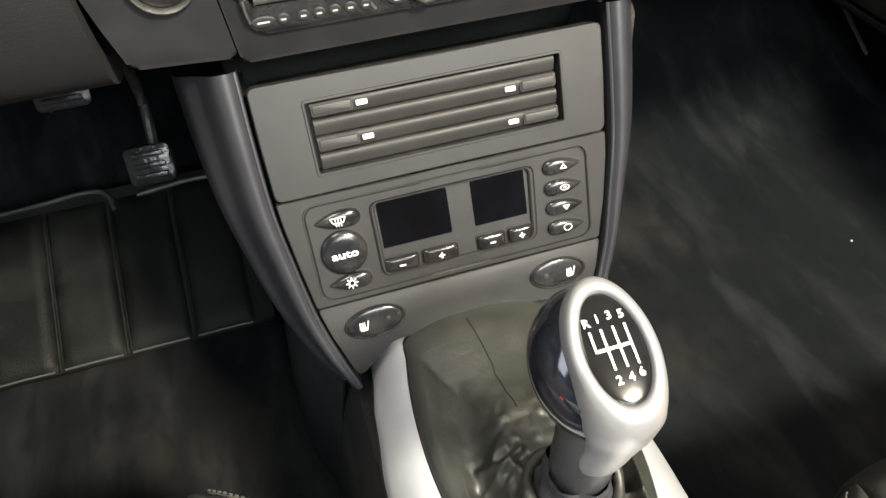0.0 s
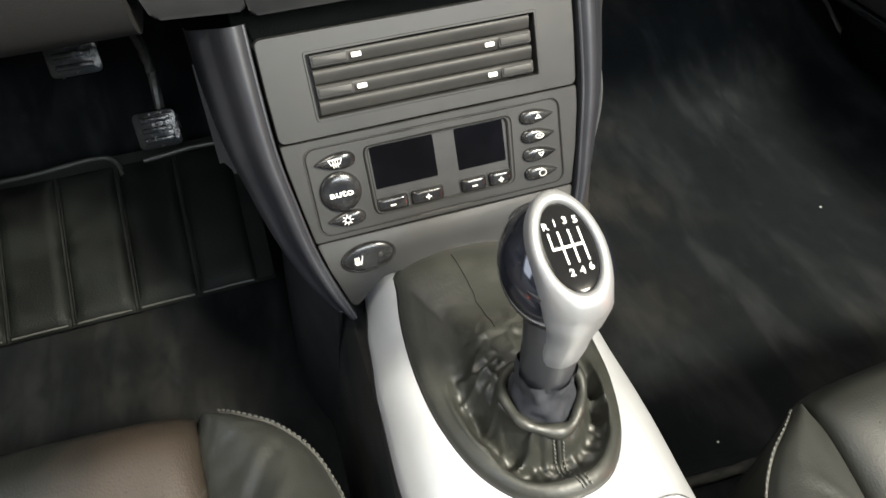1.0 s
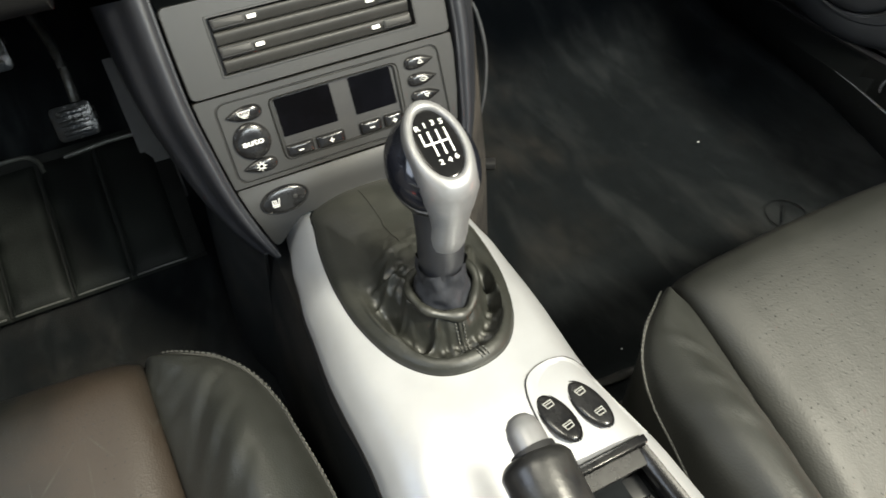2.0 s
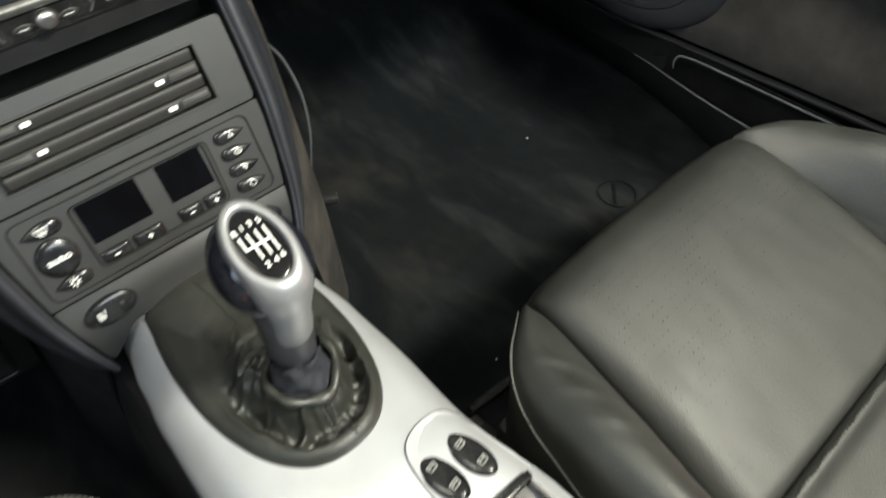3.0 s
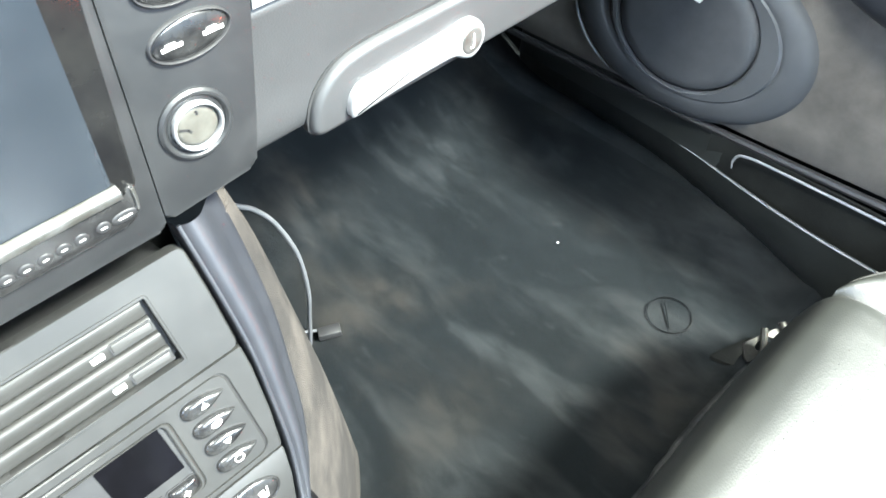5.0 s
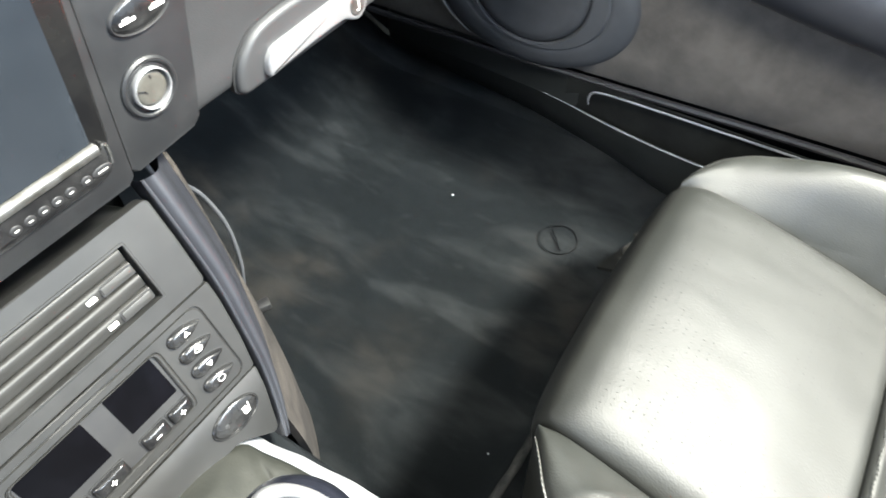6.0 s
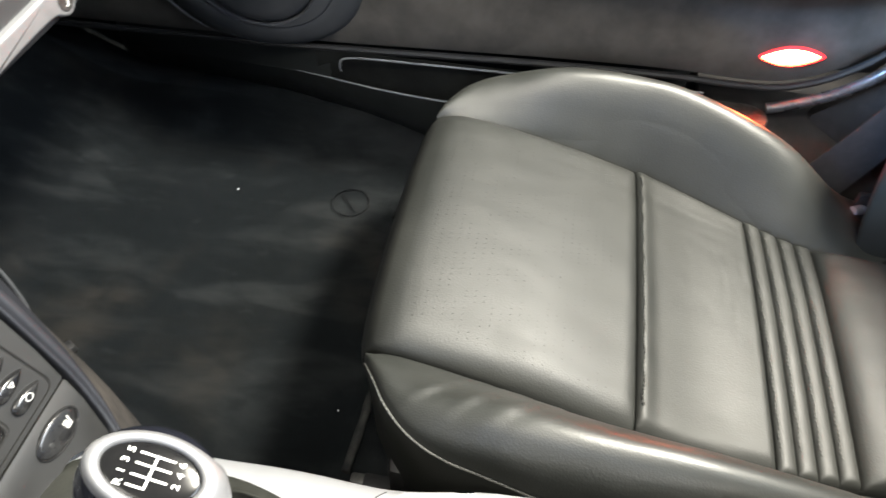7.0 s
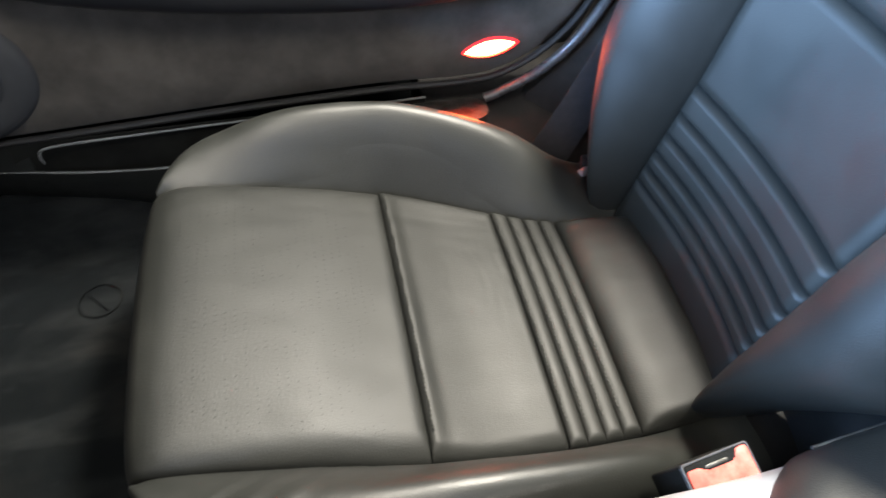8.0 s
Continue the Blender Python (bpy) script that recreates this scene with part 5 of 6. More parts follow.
part("channel", block(0.160, 0.182, 0.0, 0.288, 0.004, 0.016, 0.003), BLACK, railt)
part("end_cap", block(0.168, 0.181, 0.236, 0.302, 0.004, 0.0145, 0.003), DULL, railt)

random.seed(4)
for x, y in ((0.574, 0.590), (0.251, 0.339)):
    crumb = thing("crumb", (x, y, 0.003), "tiny white crumb lying on the carpet", "crumb", "crumbs")
    bm = bmesh.new()
    bmesh.ops.create_icosphere(bm, subdivisions=2, radius=0.0012 if x > 0.4 else 0.0009)
    for v in bm.verts:
        v.co = Vector((v.co.x * 1.3, v.co.y, v.co.z * 0.7)) * (1 + 0.3 * noise.noise(v.co * 900)) + Vector((x, y, 0.004))
    part("grain", bm, PRINT, crumb)

# ---- steering wheel ----
sw = thing("steering_wheel", (-0.38, 0.33, 0.6), "black leather steering wheel", "steering wheel")
m = frame_matrix((-0.385, 0.36, 0.62), (1, 0, 0), (0, 0.42, 0.91))
part("rim", tube([m @ Vector((0.185 * math.cos(a), 0.185 * math.sin(a), 0)) for a in (2 * math.pi * k / 72 for k in range(72))], 0.0155, 14, True), LEATHER, sw, smooth=80)
part("hub", dome(ellipse(0, 0, 0.075, 0.065), -0.03, 0.045, m, 0.3), BLACK, sw)
for a in (radians(0), radians(180), radians(-90)):
    part("spoke", tube([m @ Vector((0.06 * math.cos(a), 0.06 * math.sin(a), -0.005)), m @ Vector((0.18 * math.cos(a), 0.18 * math.sin(a), 0))], [0.018, 0.011], 10), BLACK, sw)
part("column", tube([m @ Vector((0, 0, -0.03)), m @ Vector((0, 0, -0.20))], 0.04, 16), BLACK, sw)
# ---- seats ----
SEAM = [(0.288, 0.160), (0.270, 0.163), (0.15, 0.168), (0.035, 0.174), (-0.10, 0.173), (-0.20, 0.166), (-0.30, 0.155)]
SEAM_OUT = [(0.288, 0.160), (0.270, 0.163), (0.15, 0.172), (0.035, 0.176), (-0.03, 0.167), (-0.095, 0.149), (-0.17, 0.126), (-0.30, 0.113)]
OUTER = [(0.2855, 0.163), (0.281, 0.170), (0.273, 0.182), (0.262, 0.198), (0.248, 0.218), (0.225, 0.238), (0.195, 0.251), (0.17, 0.256), (0.11, 0.265), (0.03, 0.268), (-0.10, 0.260), (-0.20, 0.247), (-0.30, 0.228)]
PAN = [(0.291, 0.172), (0.288, 0.192), (0.281, 0.209), (0.270, 0.2205), (0.256, 0.2250), (0.235, 0.2235), (0.20, 0.216), (0.12, 0.194), (0.035, 0.165), (-0.10, 0.130), (-0.20, 0.119), (-0.30, 0.118)]
CREST = [(0.2855, 0.196), (0.280, 0.2105), (0.270, 0.2215), (0.255, 0.2290), (0.235, 0.2345), (0.21, 0.2410), (0.14, 0.256), (0.045, 0.253), (-0.02, 0.243), (-0.136, 0.200), (-0.217, 0.138), (-0.30, 0.076)]


def make_seat(cx, dy, label, leather, side_leather, seed, worn=1.0):
    seat = thing("car_seat", (cx, dy, 0.0), label, "car seat", "front seats")

    def seam(u, y):
        """Half width of the cushion panels at y; the outer bolster reaches further in at the rear."""
        return table(SEAM_OUT if u * cx > 0 else SEAM, y)

    def wob(x, y, k):
        return 0.0005 * noise.noise((x * 26 + seed, y * 26, k)) + 0.0004 * noise.noise((x * 9, y * 9 + seed, k + 3))

    def crease(x, y, k):
        """Shallow stretch creases in the hide."""
        q = Vector((x * 16 + 5 * y + seed, y * 60 - 9 * x, k))
        return -0.0011 * worn * max(0, 1 - abs(noise.noise(q)) * 8) * max(0, noise.noise((x * 7, y * 7 + k, seed)) + 0.05) * 2

    def pan_z(u, y):
        return table(PAN, y) + 0.007 * (1 - u * u)

    us = [math.sin(math.pi / 2 * v) for v in np.linspace(-1, 1, 57)]

    def surf(u, y, y0, y1, puff, roll, wide, drop_front, drop_rear, nose):
        """Height of a stuffed panel: domed, rolled down along its seams."""
        e = min(1, (1 - abs(u)) / wide)
        f = min(1, max(0, (y - y0)) / roll)
        g = 1 if nose else min(1, max(0, (y1 - y)) / roll)
        se, sf, sg = (math.sqrt(max(0, 1 - (1 - k) ** 2)) for k in (e, f, g))
        side = 0.018 * (0.7 + 0.3 * max(0, 1 - abs(y - 0.12) / 0.12))
        return pan_z(u, y) + puff * se * sf * sg - max(side * (1 - se), drop_rear * (1 - sf), drop_front * (1 - sg)) + wob(u, y, 1) + crease(u * 0.17, y, 1) * se * sf * sg

    def panel(name, y0, y1, n, puff, nose=False, lab="", roll=0.007, wide=0.17, drop_front=0.015, drop_rear=0.015, welt=0.0):
        """welt: a gathered, stitched roll along the front edge with a hollow behind it."""
        rows = []
        ts = np.linspace(0, 1, n)
        if roll < 0.02:
            ts = [0.5 - 0.5 * math.cos(math.pi * t) for t in ts]
        for q in ts:
            y = y0 + (y1 - y0) * q
            row = [(cx + u * seam(u, y) * 1.004, y + dy, surf(u, y, y0, y1, puff, roll, wide, drop_front, drop_rear, nose)) for u in us]
            if welt:
                d = y1 - y
                row = [(x, yy, z + (1 - u ** 6) * (welt * math.exp(-((d - 0.008) / 0.0085) ** 2) * (1 + 0.10 * math.sin(u * 150 + 2 * math.sin(u * 31))) - 0.9 * welt * math.exp(-((d - 0.062) / 0.040) ** 2))) for (x, yy, z), u in zip(row, us)]
            rows.append(row)
        if nose:
            for yy, zz in ((0.2705, 0.2205), (0.2760, 0.2155), (0.2810, 0.2090), (0.2850, 0.2010), (0.2880, 0.1920), (0.2900, 0.1820), (0.2908, 0.170), (0.2905, 0.14), (0.285, 0.10), (0.277, 0.06)):
                row = []
                fade = max(0, min(1, (zz - 0.14) / 0.07))
                for u in us:
                    e = min(1, (1 - abs(u)) / 0.17)
                    s = (1 - math.sqrt(max(0, 1 - (1 - e) ** 2))) * 0.84
                    out = 0.0045 * math.sqrt(1 - fade * fade * 0.9)
                    row.append((cx + u * seam(u, yy) * 0.998, yy + dy + 0.004 * (1 - u * u) + out - 0.010 * s * (1 - fade) - 0.010 * abs(u) ** 5 * (1 - fade), zz + (0.007 * (1 - u * u) + puff) * fade - 0.015 * s * fade + wob(u, yy, 1)))
                rows.append(row)
        return part(name, slab(rows, (0, -0.004, -0.012)), leather, seat, lab, smooth=80)

    front = panel("front_panel", 0.0341, 0.264, 44, 0.0045, True, "perforated leather front panel", 0.012, drop_rear=0.0028)
    panel("middle_panel", -0.1015, 0.0340, 56, 0.004, roll=0.008, wide=0.10, drop_front=0.0026, drop_rear=0.003, welt=0.0045)
    for k in range(4):
        a = -0.1025 - k * 0.0195
        panel("pleat", a - 0.0194, a, 17, 0.0034, roll=0.0095, wide=0.05, drop_front=0.0022 if k else 0.0032, drop_rear=0.0024)
    panel("rear_panel", -0.290, -0.1808, 26, 0.010, roll=0.040, wide=0.08, drop_front=0.0075)
    for y, low in [(0.0280, 0.0083)] + [(-0.1062 - k * 0.0195, 0.0025) for k in range(4)]:
        line = [(cx + u * seam(u, y) * 0.985, y + dy + 0.0008 * math.sin(u * 37), pan_z(u, y) + low) for u in np.linspace(-0.86, 0.90, 44)]
        part("stitching", dashes(line, 0.0048, 0.0034, 0.00090), THREAD_SEAT, seat)
    # pin holes of the front panel
    holes = []
    for r in range(22):
        for c in range(46):
            u, y = -0.86 + c * 0.0382 + (0.019 if r % 2 else 0), 0.064 + r * 0.0086
            if abs(u) > 0.86 or noise.noise((u * 9, y * 50, seed)) > 0.08:
                continue
            z = surf(u, y, 0.0341, 0.264, 0.0045, 0.012, 0.17, 0.015, 0.0028, True)
            holes.append(prism([(cx + u * seam(u, y) * 1.004 + 0.00054 * math.cos(a), y + dy + 0.00060 * math.sin(a)) for a in (k * math.pi / 3 for k in range(6))], z - 0.002, z + 0.00035))
    part("perforation", join(*holes), BLACK, front, "small dark pin holes")

    for side in (-1, 1):
        rows = []
        sect = [(0.0, -0.12), (0.03, 0.06), (0.10, 0.25), (0.22, 0.50), (0.36, 0.77), (0.50, 0.95), (0.62, 1.0), (0.74, 0.95), (0.86, 0.79), (0.94, 0.60), (1.0, 0.34)]
        sect = smoothline([(a, b, 0) for a, b in sect], 30)
        ys = [0.2795 - 0.5795 * (1 - math.cos(math.pi / 2 * t)) for t in np.linspace(1, 0, 76)]
        for y in ys:
            ws, wo, zs, zc = seam(side, y), table(OUTER, y), table(PAN, y) - 0.015, table(CREST, y)
            wo = max(wo, ws + 0.004)
            hgt = max(zc - zs, 0.006)
            row = []
            for p in sect:
                u = ws - 0.001 + (wo - ws + 0.001) * p.x
                z = zs + hgt * p.y + 0.008 * p.x ** 3 * max(0, min(1, (y - 0.20) / 0.07))
                w = 1 if 0.05 < p.x else 0
                fold = w * max(0, 1 - abs(p.x - 0.42) * 2) * (0.0012 * math.sin(62 * y + 40 * u + seed) * max(0, noise.noise((y * 7, seed, side)) + 0.05) - sum(0.0028 * math.exp(-((y - y_ - 1.1 * (p.x - 0.4) * (wo - ws)) / 0.0045) ** 2) - 0.0022 * math.exp(-((y - y_ - 0.010 - 1.1 * (p.x - 0.4) * (wo - ws)) / 0.006) ** 2) for y_ in ((0.196, 0.158, 0.122) if side * cx < 0 else ())))
                row.append((cx + side * u, y + dy, z + wob(u * 3, y, 5 + side) * w + fold + crease(u * 1.3, y * 0.7, 4 + side) * w))
            row.append((cx + side * (wo - 0.003), y + dy, min(row[-1][2] - 0.012, 0.12)))
            row.append((cx + side * wo * 0.98, y + dy, 0.055))
            rows.append(row)
        bol = part("bolster", slab(rows, (-0.006 * side, 0, -0.012)), side_leather, seat, smooth=80)
        edge = []
        for y in np.linspace(0.2740, 0.0, 60):
            wo, zc, zs = max(table(OUTER, y), 0.166), table(CREST, y), table(PAN, y) - 0.015
            edge.append((cx + side * (wo + 0.0006), y + dy + 0.0012 * (y > 0.2), zs + max(zc - zs, 0.006) * 0.34 + 0.008 * max(0, min(1, (y - 0.20) / 0.07))))
        part("piping", tube(smoothline(edge, 90), [0.0004 + 0.0008 * min(1, k / 8) for k in range(90)], 8), PIPING if side * cx < 0 else leather, bol, "pale worn piping" if side * cx < 0 else "")
        if side * cx < 0:
            part("stitching", dashes([(x + side * 0.0006, y + 0.0006, z + 0.0022) for x, y, z in smoothline(edge, 90)], 0.0046, 0.0030, 0.0008), THREAD_SEAT, bol)

    # cushion base
    part("base", block(cx - 0.225, cx + 0.225, dy - 0.46, dy + 0.255, 0.02, 0.095, 0.01), BLACK, seat)
    # backrest
    B = frame_matrix((cx, dy - 0.288, 0.118), (1, 0, 0), (0, -0.262, 0.965))

    def back_panel(name, v0, v1, n, puff, par=None):
        rows = []
        for q in np.linspace(0, 1, n):
            v = v0 + (v1 - v0) * q
            w = 0.140 + 0.03 * min(1, max(0, v - 0.2) / 0.4)
            row = []
            for u in np.linspace(-1, 1, 29):
                e = min(1, (1 - abs(u)) / 0.09)
                f = min(1, min(q, 1 - q) * abs(v1 - v0) / 0.008)
                s = (e * (2 - e)) * (f * (2 - f))
                p = B @ Vector((u * w * 0.995, v, 0))
                nrm = Vector((0, 0.965, 0.262))
                row.append(p + nrm * (-0.008 + (0.008 + puff) * s + 0.016 * u * u + wob(u, v, 7)))
            rows.append(row)
        return part(name, slab(rows, (0, -0.012, -0.003)), leather, seat, smooth=75)

    back_panel("back_lower_panel", -0.035, 0.046, 14, 0.002)
    cuts = (0.0465, 0.069, 0.0925, 0.1195, 0.149, 0.1845)
    for a, b in zip(cuts, cuts[1:]):
        back_panel("back_pleat", a, b - 0.0003, 15, 0.0042)
        line = [B @ Vector((u * 0.138, a + 0.0045, 0)) + Vector((0, 0.965, 0.262)) * (0.016 * u * u + 0.0012) for u in np.linspace(-0.9, 0.9, 40)]
        part("back_stitching", dashes(line, 0.0050, 0.0032, 0.0005), THREAD_DARK, seat)
    back_panel("back_upper_panel", 0.185, 0.336, 20, 0.003)
    back_panel("back_shoulder_panel", 0.337, 0.60, 20, 0.004)
    for side in (-1, 1):
        rows = []
        sect = smoothline([(a, b, 0) for a, b in ((0.0, 0.0), (0.06, 0.3), (0.2, 0.68), (0.4, 0.95), (0.6, 1.0), (0.8, 0.82), (0.95, 0.4), (1.0, -0.1), (0.98, -0.9))], 24)
        for v in np.linspace(-0.02, 0.62, 44):
            w = 0.140 + 0.03 * min(1, max(0, v - 0.2) / 0.4)
            wo = w + 0.020 + 0.112 * min(1, (v + 0.03) / 0.21) ** 1.3
            hgt = 0.012 + 0.072 * math.sin(math.pi * min(1, max(0, (v + 0.04) / 0.62)) ** 0.8) ** 0.8
            row = []
            for p in sect:
                q = B @ Vector((side * (w + (wo - w) * p.x), v, 0))
                row.append(q + Vector((0, 0.965, 0.262)) * (0.010 + hgt * p.y + wob(p.x, v, 9 + side)))
            rows.append(row)
        part("back_bolster", slab(rows, (0, -0.03, -0.008)), leather, seat, smooth=75)
    part("back_shell", slab([[B @ Vector((u * 0.25, v, 0)) + Vector((0, -0.05 - 0.03 * (1 - u * u), 0)) for u in np.linspace(-1, 1, 9)] for v in np.linspace(-0.03, 0.64, 8)], (0, -0.03, 0)), BLACK, seat, smooth=60)
    return seat


make_seat(0.380, 0.0, "black leather sports seat with pleated cushion and stitched bolsters", LEATHER, LEATHER_SIDE, 3.1, 0.45)
make_seat(-0.376, 0.131, "black leather driving seat, worn and creased on the cushion", LEATHER_OLD, LEATHER_SIDE, 8.4, 2.2)

# seat belt parts
bk = thing("belt_buckle", (0.135, -0.19, 0.2), "seat belt buckle with a red release button", "belt buckle")
m = frame_matrix((0.1165, -0.172, 0.250), (0.16, -0.985, 0.0), (0.95, 0.15, 0.28))
# the buckle body is near-black, its shade put into the colour
part("case", prism(rrect(-0.030, -0.0125, 0.030, 0.0165, 0.003), -0.055, 0.0, m, 0.002), NEAR_BLACK, bk)
part("rim", ring(rrect(-0.0302, -0.0127, 0.0302, 0.0167, 0.003), rrect(-0.0285, -0.0115, 0.0285, 0.0150, 0.002), -0.002, 0.0016, m, 60, 0.0006), WIRE, bk)
part("button", prism(rounded([(-0.0275, -0.0110), (0.0275, -0.0110), (0.0275, 0.0142), (0.0185, 0.0142), (0.0140, 0.0062), (-0.0120, 0.0062), (-0.0160, 0.0105), (-0.0275, 0.0105)], 0.002), -0.001, 0.0024, m, 0.001), RED, bk, "red release button")
part("slot", prism(rrect(-0.0270, 0.0040, 0.0200, 0.0148, 0.001), -0.001, 0.0008, m), NEAR_BLACK, bk)
part("latch_plate", prism(rrect(-0.0110, 0.0078, 0.0090, 0.0104, 0.001), 0.0, 0.0018, m, 0.0005), DULL, bk)
part("stalk", tube([m @ Vector((0, 0, -0.05)), (0.120, -0.178, 0.12), (0.127, -0.20, 0.03)], 0.009, 8), BLACK, bk)

anchor = thing("belt_anchor", (0.600, -0.26, 0.1), "bright metal belt anchor bolt beside the seat", "belt anchor")
part("bolt", tube([(0.584, -0.246, 0.117), (0.591, -0.258, 0.114), (0.598, -0.270, 0.111)], [0.0055, 0.0065, 0.004], 12), SILVER, anchor)
part("tongue", block(0.594, 0.602, -0.315, -0.250, 0.060, 0.135, 0.002), BLACK, anchor)
part("strap", slab([[(0.650 + 0.02 * q * q, -0.208 - 0.100 * q - 0.052 * w, 0.145 + 0.205 * q - 0.052 * w * (1 - q)) for w in np.linspace(0, 1, 5)] for q in np.linspace(-0.45, 1.3, 14)], (0.0004, 0, 0)), WEB, anchor, "grey belt webbing", smooth=70)

# ---- passenger door ----
PM = frame_matrix((0.738, 0, 0), (0, -1, 0), (0, 0, 1))
door = tagged(thing("door_1", (0.74, 0.2, 0.2), "closed car door lined with grey suede", "door"), kind="structure")
line = [(0.98, 0.150), (0.60, 0.158), (0.40, 0.166), (0.20, 0.176), (0.0, 0.182), (-0.10, 0.180), (-0.165, 0.186), (-0.225, 0.216), (-0.275, 0.270), (-0.310, 0.350), (-0.335, 0.47), (-0.34, 0.62)]
low = smoothline([(-y, z, 0) for y, z in line], 50)
rows = []
for p in low:
    row = []
    for k in range(20):
        t = k / 19
        z = p.y + (0.63 - p.y) * t
        e = min(1, t / 0.05)
        x = 0.738 + 0.010 * (1 - e) ** 2 + 0.018 * max(0, (z - 0.2)) * 1.0 + 0.0012 * noise.noise((p.x * 8, z * 8, 2))
        row.append((x, -p.x, z))
    rows.append(row)
part("suede_panel", slab(rows, (0.05, 0, 0)), SUEDE, door, smooth=60)
seal = [(0.741, -p.x, p.y - 0.006) for p in low]
part("seal", tube(seal, 0.005, 8), BLACK, door, "black rubber seal")
# armrest
rows = []
for y in np.linspace(0.52, -0.24, 36):
    zb = table([(0.52, 0.40), (0.36, 0.352), (0.22, 0.327), (0.13, 0.317), (0.0, 0.309), (-0.10, 0.313), (-0.24, 0.335)], y)
    e = min(1, (0.52 - y) / 0.12, (y + 0.24) / 0.06 + 0.2)
    d = 0.05 * e
    sec = [(0.0, 0.0), (0.5, 0.002), (0.85, 0.012), (1.0, 0.032), (0.95, 0.058), (0.75, 0.074), (0.0, 0.085)]
    sec = smoothline([(a, b, 0) for a, b in sec], 18)
    rows.append([(0.742 - d * s.x, y, zb + s.y) for s in sec])
part("armrest", loft(rows), PAD, door, "dark padded armrest", smooth=70)
# loudspeaker pod
SC = (-0.574, 0.262)
GC = (-0.570, 0.274)
speaker = part("speaker_pod", join(*[loft([[PM @ Vector((SC[0] + 0.006 * (1 - r) / 0.3 + 0.160 * r * math.cos(a), SC[1] + 0.010 * (1 - r) / 0.3 + 0.112 * r * math.sin(a), h)) for a in (2 * math.pi * k / 72 for k in range(72))] for r, h in ((0.99, -0.008), (0.97, 0.001), (0.93, 0.006), (0.87, 0.0095), (0.80, 0.0115), (0.745, 0.012), (0.72, 0.011), (0.70, 0.006))], close=True)]), POD, door, "grey loudspeaker pod", smooth=70)
part("grille", dome(ellipse(GC[0], GC[1], 0.0880, 0.0775, 64), 0.004, 0.0125, PM, 0.88), GRILLE, speaker, "dark metal loudspeaker grille")
part("grille_ring", ring(ellipse(GC[0] + 0.0085, GC[1] - 0.003, 0.1085, 0.0835, 64), ellipse(GC[0], GC[1], 0.0892, 0.0787, 64), 0.004, 0.0138, PM, 80, 0.003), POD, speaker)
part("badge", prism([(GC[0] - 0.016, GC[1] + 0.040), (GC[0] + 0.013, GC[1] + 0.036), (GC[0] + 0.016, GC[1] + 0.042), (GC[0] - 0.013, GC[1] + 0.046)], 0.0155, 0.0185, PM), PRINT, speaker, "plain pale badge bar")
# tapered bright tube added as the highlight on the pod's front lip
part("pod_edge_glint", tube([PM @ Vector((SC[0] + 0.1565 * math.cos(a), SC[1] + 0.1095 * math.sin(a), 0.003)) for a in np.linspace(radians(186), radians(236), 24)], [0.0005 + 0.0022 * math.sin(math.pi * k / 23) for k in range(24)], 8), SATIN, speaker, "bright tube standing for the highlight on the pod edge")
# red courtesy lamp
lampb = part("lamp_bezel", ring(leaf(0.1505, 0.2282, 0.0395, 0.0135, turn=0.12), leaf(0.1495, 0.2275, 0.036, 0.0118, turn=0.12), -0.002, 0.0045, PM, 60), RIMRED, door, "red lamp rim, glowing as the fringe of the lens")
part("lamp_lens", dome(leaf(0.1495, 0.2275, 0.036, 0.0118, turn=0.12), -0.001, 0.004, PM, 0.5), LAMP, lampb, "glowing red courtesy lamp lens")

# door pocket along the sill
pocket = thing("door_pocket", (0.72, 0.25, 0.1), "black plastic door pocket with pale edges", "door pocket")
# paler plastic for lip and rim: their edge highlight is put into the colour
EDGEM = mat("edge_highlight_plastic", (0.15, 0.155, 0.16), 0.28, color2=(0.20, 0.205, 0.21), scale=40)
POCKET = mat("pocket_plastic", (0.0135, 0.0152, 0.0150), 0.36, color2=(0.0160, 0.0176, 0.0172), scale=40, rough2=0.5, bump=0.08, bscale=1200, dist=0.0005)
lip = smoothline([(0.792, 0.860, 0.080), (0.770, 0.700, 0.092), (0.752, 0.580, 0.102), (0.744, 0.545, 0.107), (0.7345, 0.500, 0.110), (0.722, 0.445, 0.112), (0.7105, 0.375, 0.113), (0.7045, 0.30, 0.113), (0.703, 0.20, 0.114), (0.703, 0.05, 0.116), (0.706, -0.06, 0.118)],76)
BOTTOM = [(0.86, 0.803), (0.60, 0.790), (0.486, 0.766), (0.402, 0.745), (0.293, 0.714), (0.20, 0.706), (-0.06, 0.708)]
rows = [[(p.x + (table(BOTTOM, p.y) - p.x) * a, p.y, p.z + (0.028 - p.z) * b) for a, b in ((0.0, 0.0), (0.06, 0.2), (0.2, 0.45), (0.5, 0.75), (0.85, 0.95), (1.0, 1.0), (1.1, 1.08))] for p in lip]
part("front_wall", slab(rows, (0.004, 0, 0)), POCKET, pocket, smooth=60)
part("lip", tube(lip[24:], [0.0005 + 0.0010 * min(1, k / 14) for k in range(52)], 8), EDGEM, pocket, "pale edge with its highlight put into the colour")
rim = smoothline([(0.7235, 0.4580, 0.1290), (0.7245, 0.4600, 0.1380), (0.7258, 0.4575, 0.1470), (0.7262, 0.449, 0.1515), (0.728, 0.42, 0.1535), (0.731, 0.30, 0.1545), (0.733, 0.15, 0.156), (0.734, 0.0, 0.158), (0.735, -0.06, 0.159)], 60)
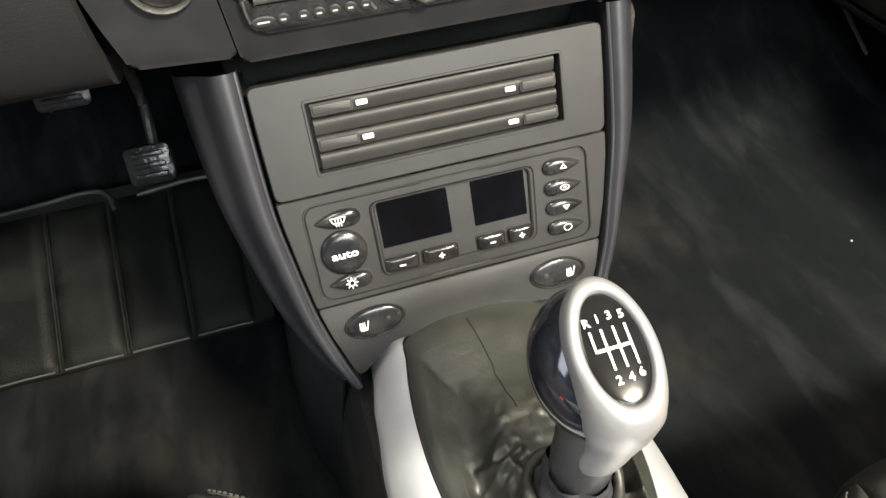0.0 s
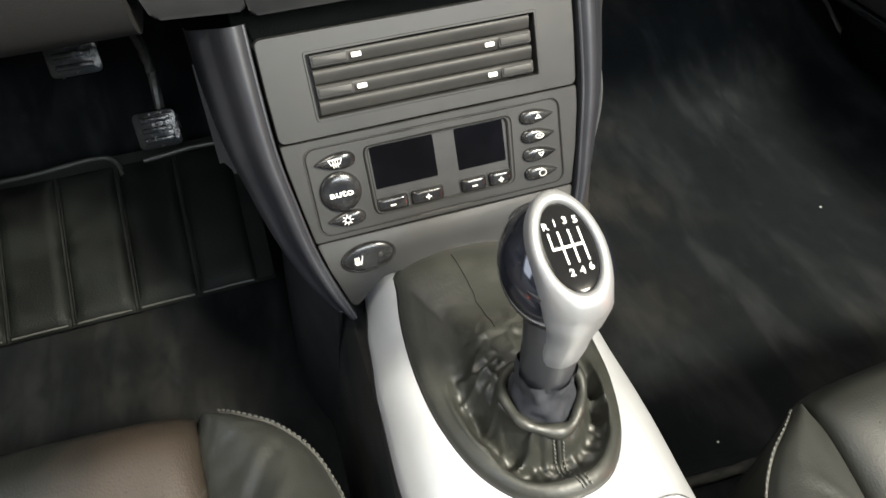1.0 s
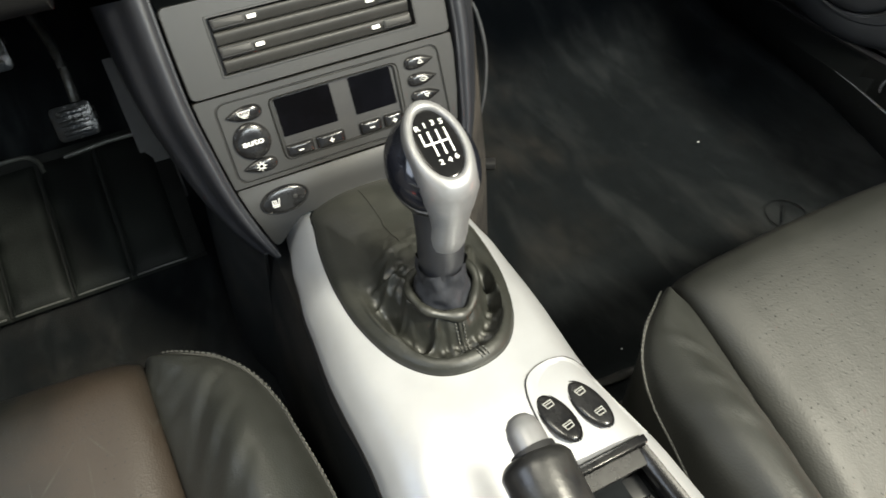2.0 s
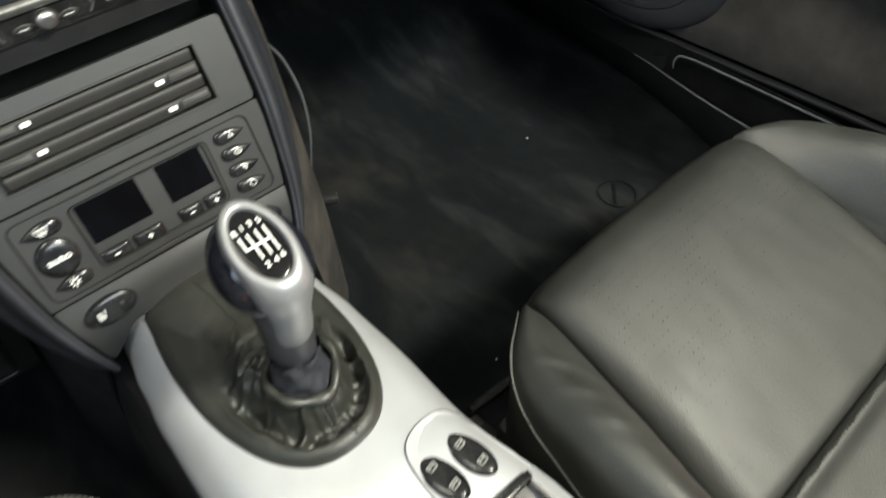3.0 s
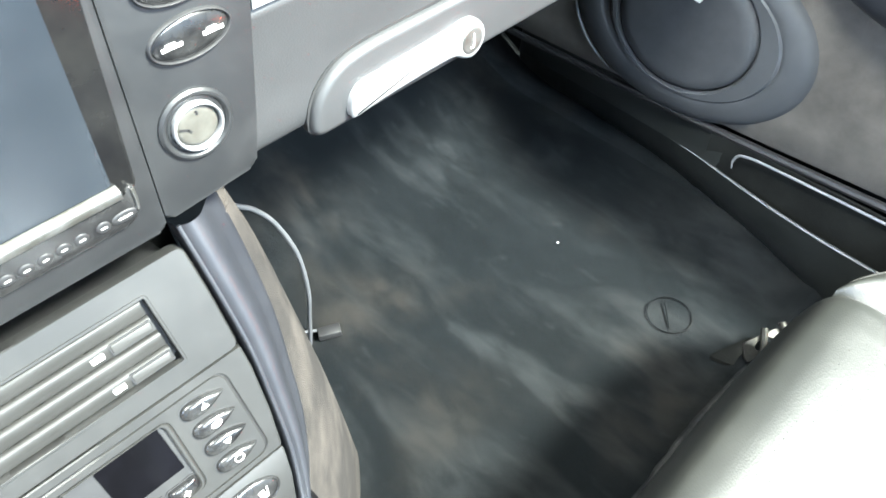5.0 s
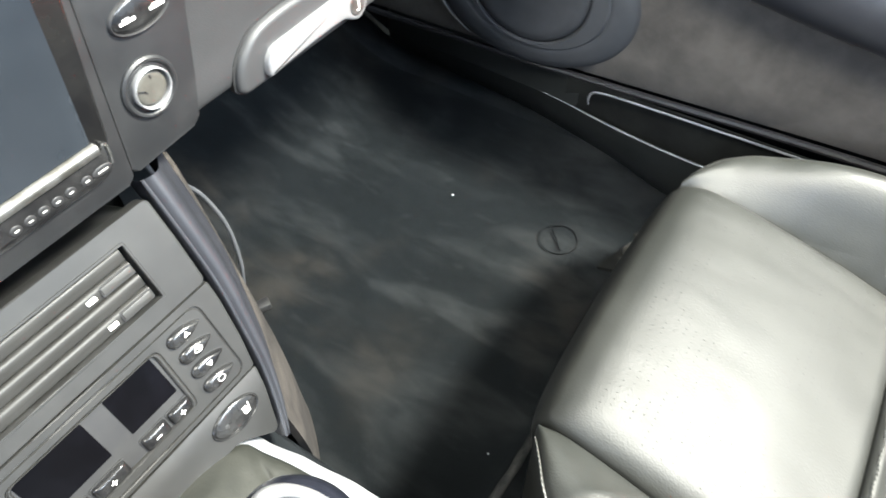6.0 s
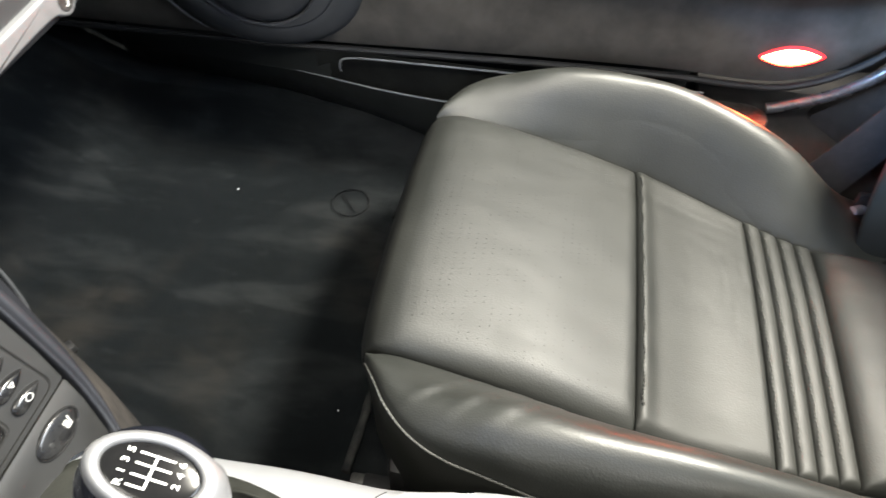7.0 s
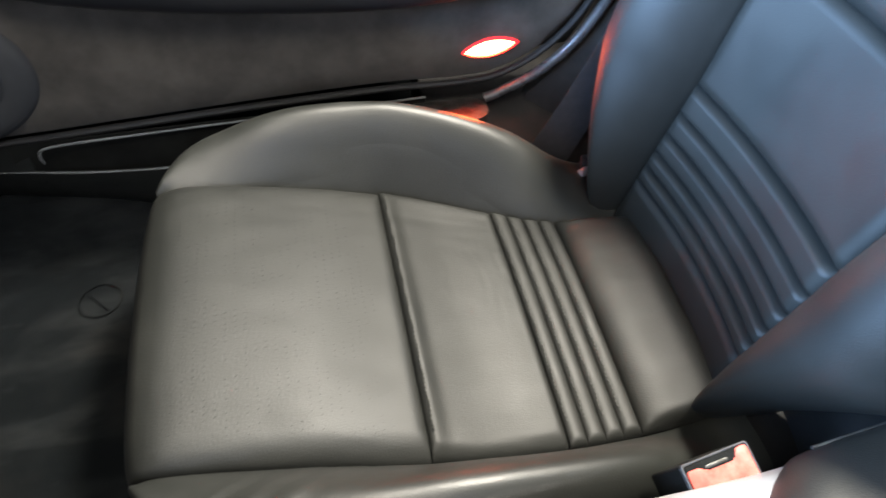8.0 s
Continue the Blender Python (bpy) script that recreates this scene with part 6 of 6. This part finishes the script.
part("rim", tube(rim, [0.0005 + 0.0012 * min(1, k / 9) for k in range(60)], 8), EDGEM, pocket, "pale edge with its highlight put into the colour")
# back wall carries the pocket's inner shade as near-black colour
part("back_wall", slab([[(0.737, y, 0.155), (0.739, y, 0.10), (0.741, y, 0.078)] for y in np.linspace(0.50, -0.06, 12)], (0.004, 0, 0)), NEAR_BLACK, pocket)
part("bin_floor", slab([[(p.x + 0.35 * max(0, table(BOTTOM, p.y) - p.x) + 0.005, p.y, 0.080), (0.752, p.y, 0.080)] for p in lip[24:]], (0, 0, -0.004)), BLACK, pocket)
rows = []
for k, p in enumerate(lip[:34]):
    row = [Vector((p.x + (max(0.7415, p.x + 0.006) - p.x) * u, p.y, p.z - 0.001 + (0.152 - p.z) * (0.25 * u + 0.75 * u * u))) for u in np.linspace(0, 1, 9)]
    rows.append(row)
for drop, back in ((0.003, 0.004), (0.008, 0.007), (0.018, 0.008)):
    rows.append([Vector((v.x, v.y - back + 0.010 * (1 - (2 * i / 8 - 1) ** 2), v.z - drop)) for i, v in enumerate(rows[33])])
part("front_bridge", slab(rows, (0.002, 0.004, -0.004)), POCKET, pocket, smooth=70)

# sill and pillar behind the door
prof = [(0.66, 0.0), (0.665, 0.07), (0.69, 0.115), (0.73, 0.135), (0.80, 0.14), (0.88, 0.14)]
rows = [[(x + (0.05 if y > -0.04 else 0.0), y, z) for x, z in prof] for y in np.linspace(-0.76, -0.062, 20)]
setting("sill", slab(rows, (0.01, 0, -0.01)), PILLAR, "dark carpeted door sill", "sill")
sp_ob = thing("scuff_plate", (0.72, -0.1, 0.14), "worn silver scuff plate on the door sill", "scuff plate")
part("plate", prism(rounded([(0.686, -0.030), (0.686, -0.128), (0.698, -0.146), (0.724, -0.146), (0.738, -0.128), (0.738, -0.030)], 0.014, 6), 0.138, 0.1475, None, 0.004, 3), DULL, sp_ob)
pil = smoothline([(-0.21, 0.145, 0), (-0.255, 0.190, 0), (-0.300, 0.260, 0), (-0.335, 0.35, 0), (-0.36, 0.47, 0), (-0.37, 0.62, 0)], 24)
rows = [[(0.735, p.x, p.y), (0.700, p.x - 0.05, p.y - 0.002), (0.672, p.x - 0.12, p.y - 0.01), (0.66, p.x - 0.40, p.y - 0.02)] for p in pil]
rows.insert(0, [(x - 0.004, y + 0.012, z - 0.09) for x, y, z in rows[0]])
setting("pillar", slab(rows, (0.04, 0, -0.02)), PILLAR, "dark carpeted pillar trim behind the door", "pillar")
part_seal = thing("door_seal", (0.73, -0.2, 0.17), "grey rubber weather seal round the door opening", "weather seal")
ws = smoothline([(0.727, -0.145, 0.152), (0.727, -0.165, 0.159), (0.727, -0.225, 0.190), (0.727, -0.275, 0.240), (0.729, -0.315, 0.318), (0.732, -0.342, 0.44), (0.735, -0.35, 0.60)], 50)
part("seal", tube(ws, 0.0072, 12), SEAL, part_seal, smooth=70)

# courtesy lamp of the driver's door
lm = thing("courtesy_lamp", (-0.795, 0.0, 0.23), "glowing red courtesy lamp low in the door", "lamp")
LM = frame_matrix((-0.799, 0, 0), (0, 1, 0), (0, 0, 1))
part("rim", ring(leaf(0.02, 0.2275, 0.040, 0.0145), leaf(0.02, 0.2275, 0.036, 0.0118), -0.002, 0.0045, LM, 60), RIMRED, lm)
part("lens", dome(leaf(0.02, 0.2275, 0.036, 0.0118), -0.001, 0.004, LM, 0.5), LAMP_DIM, lm)
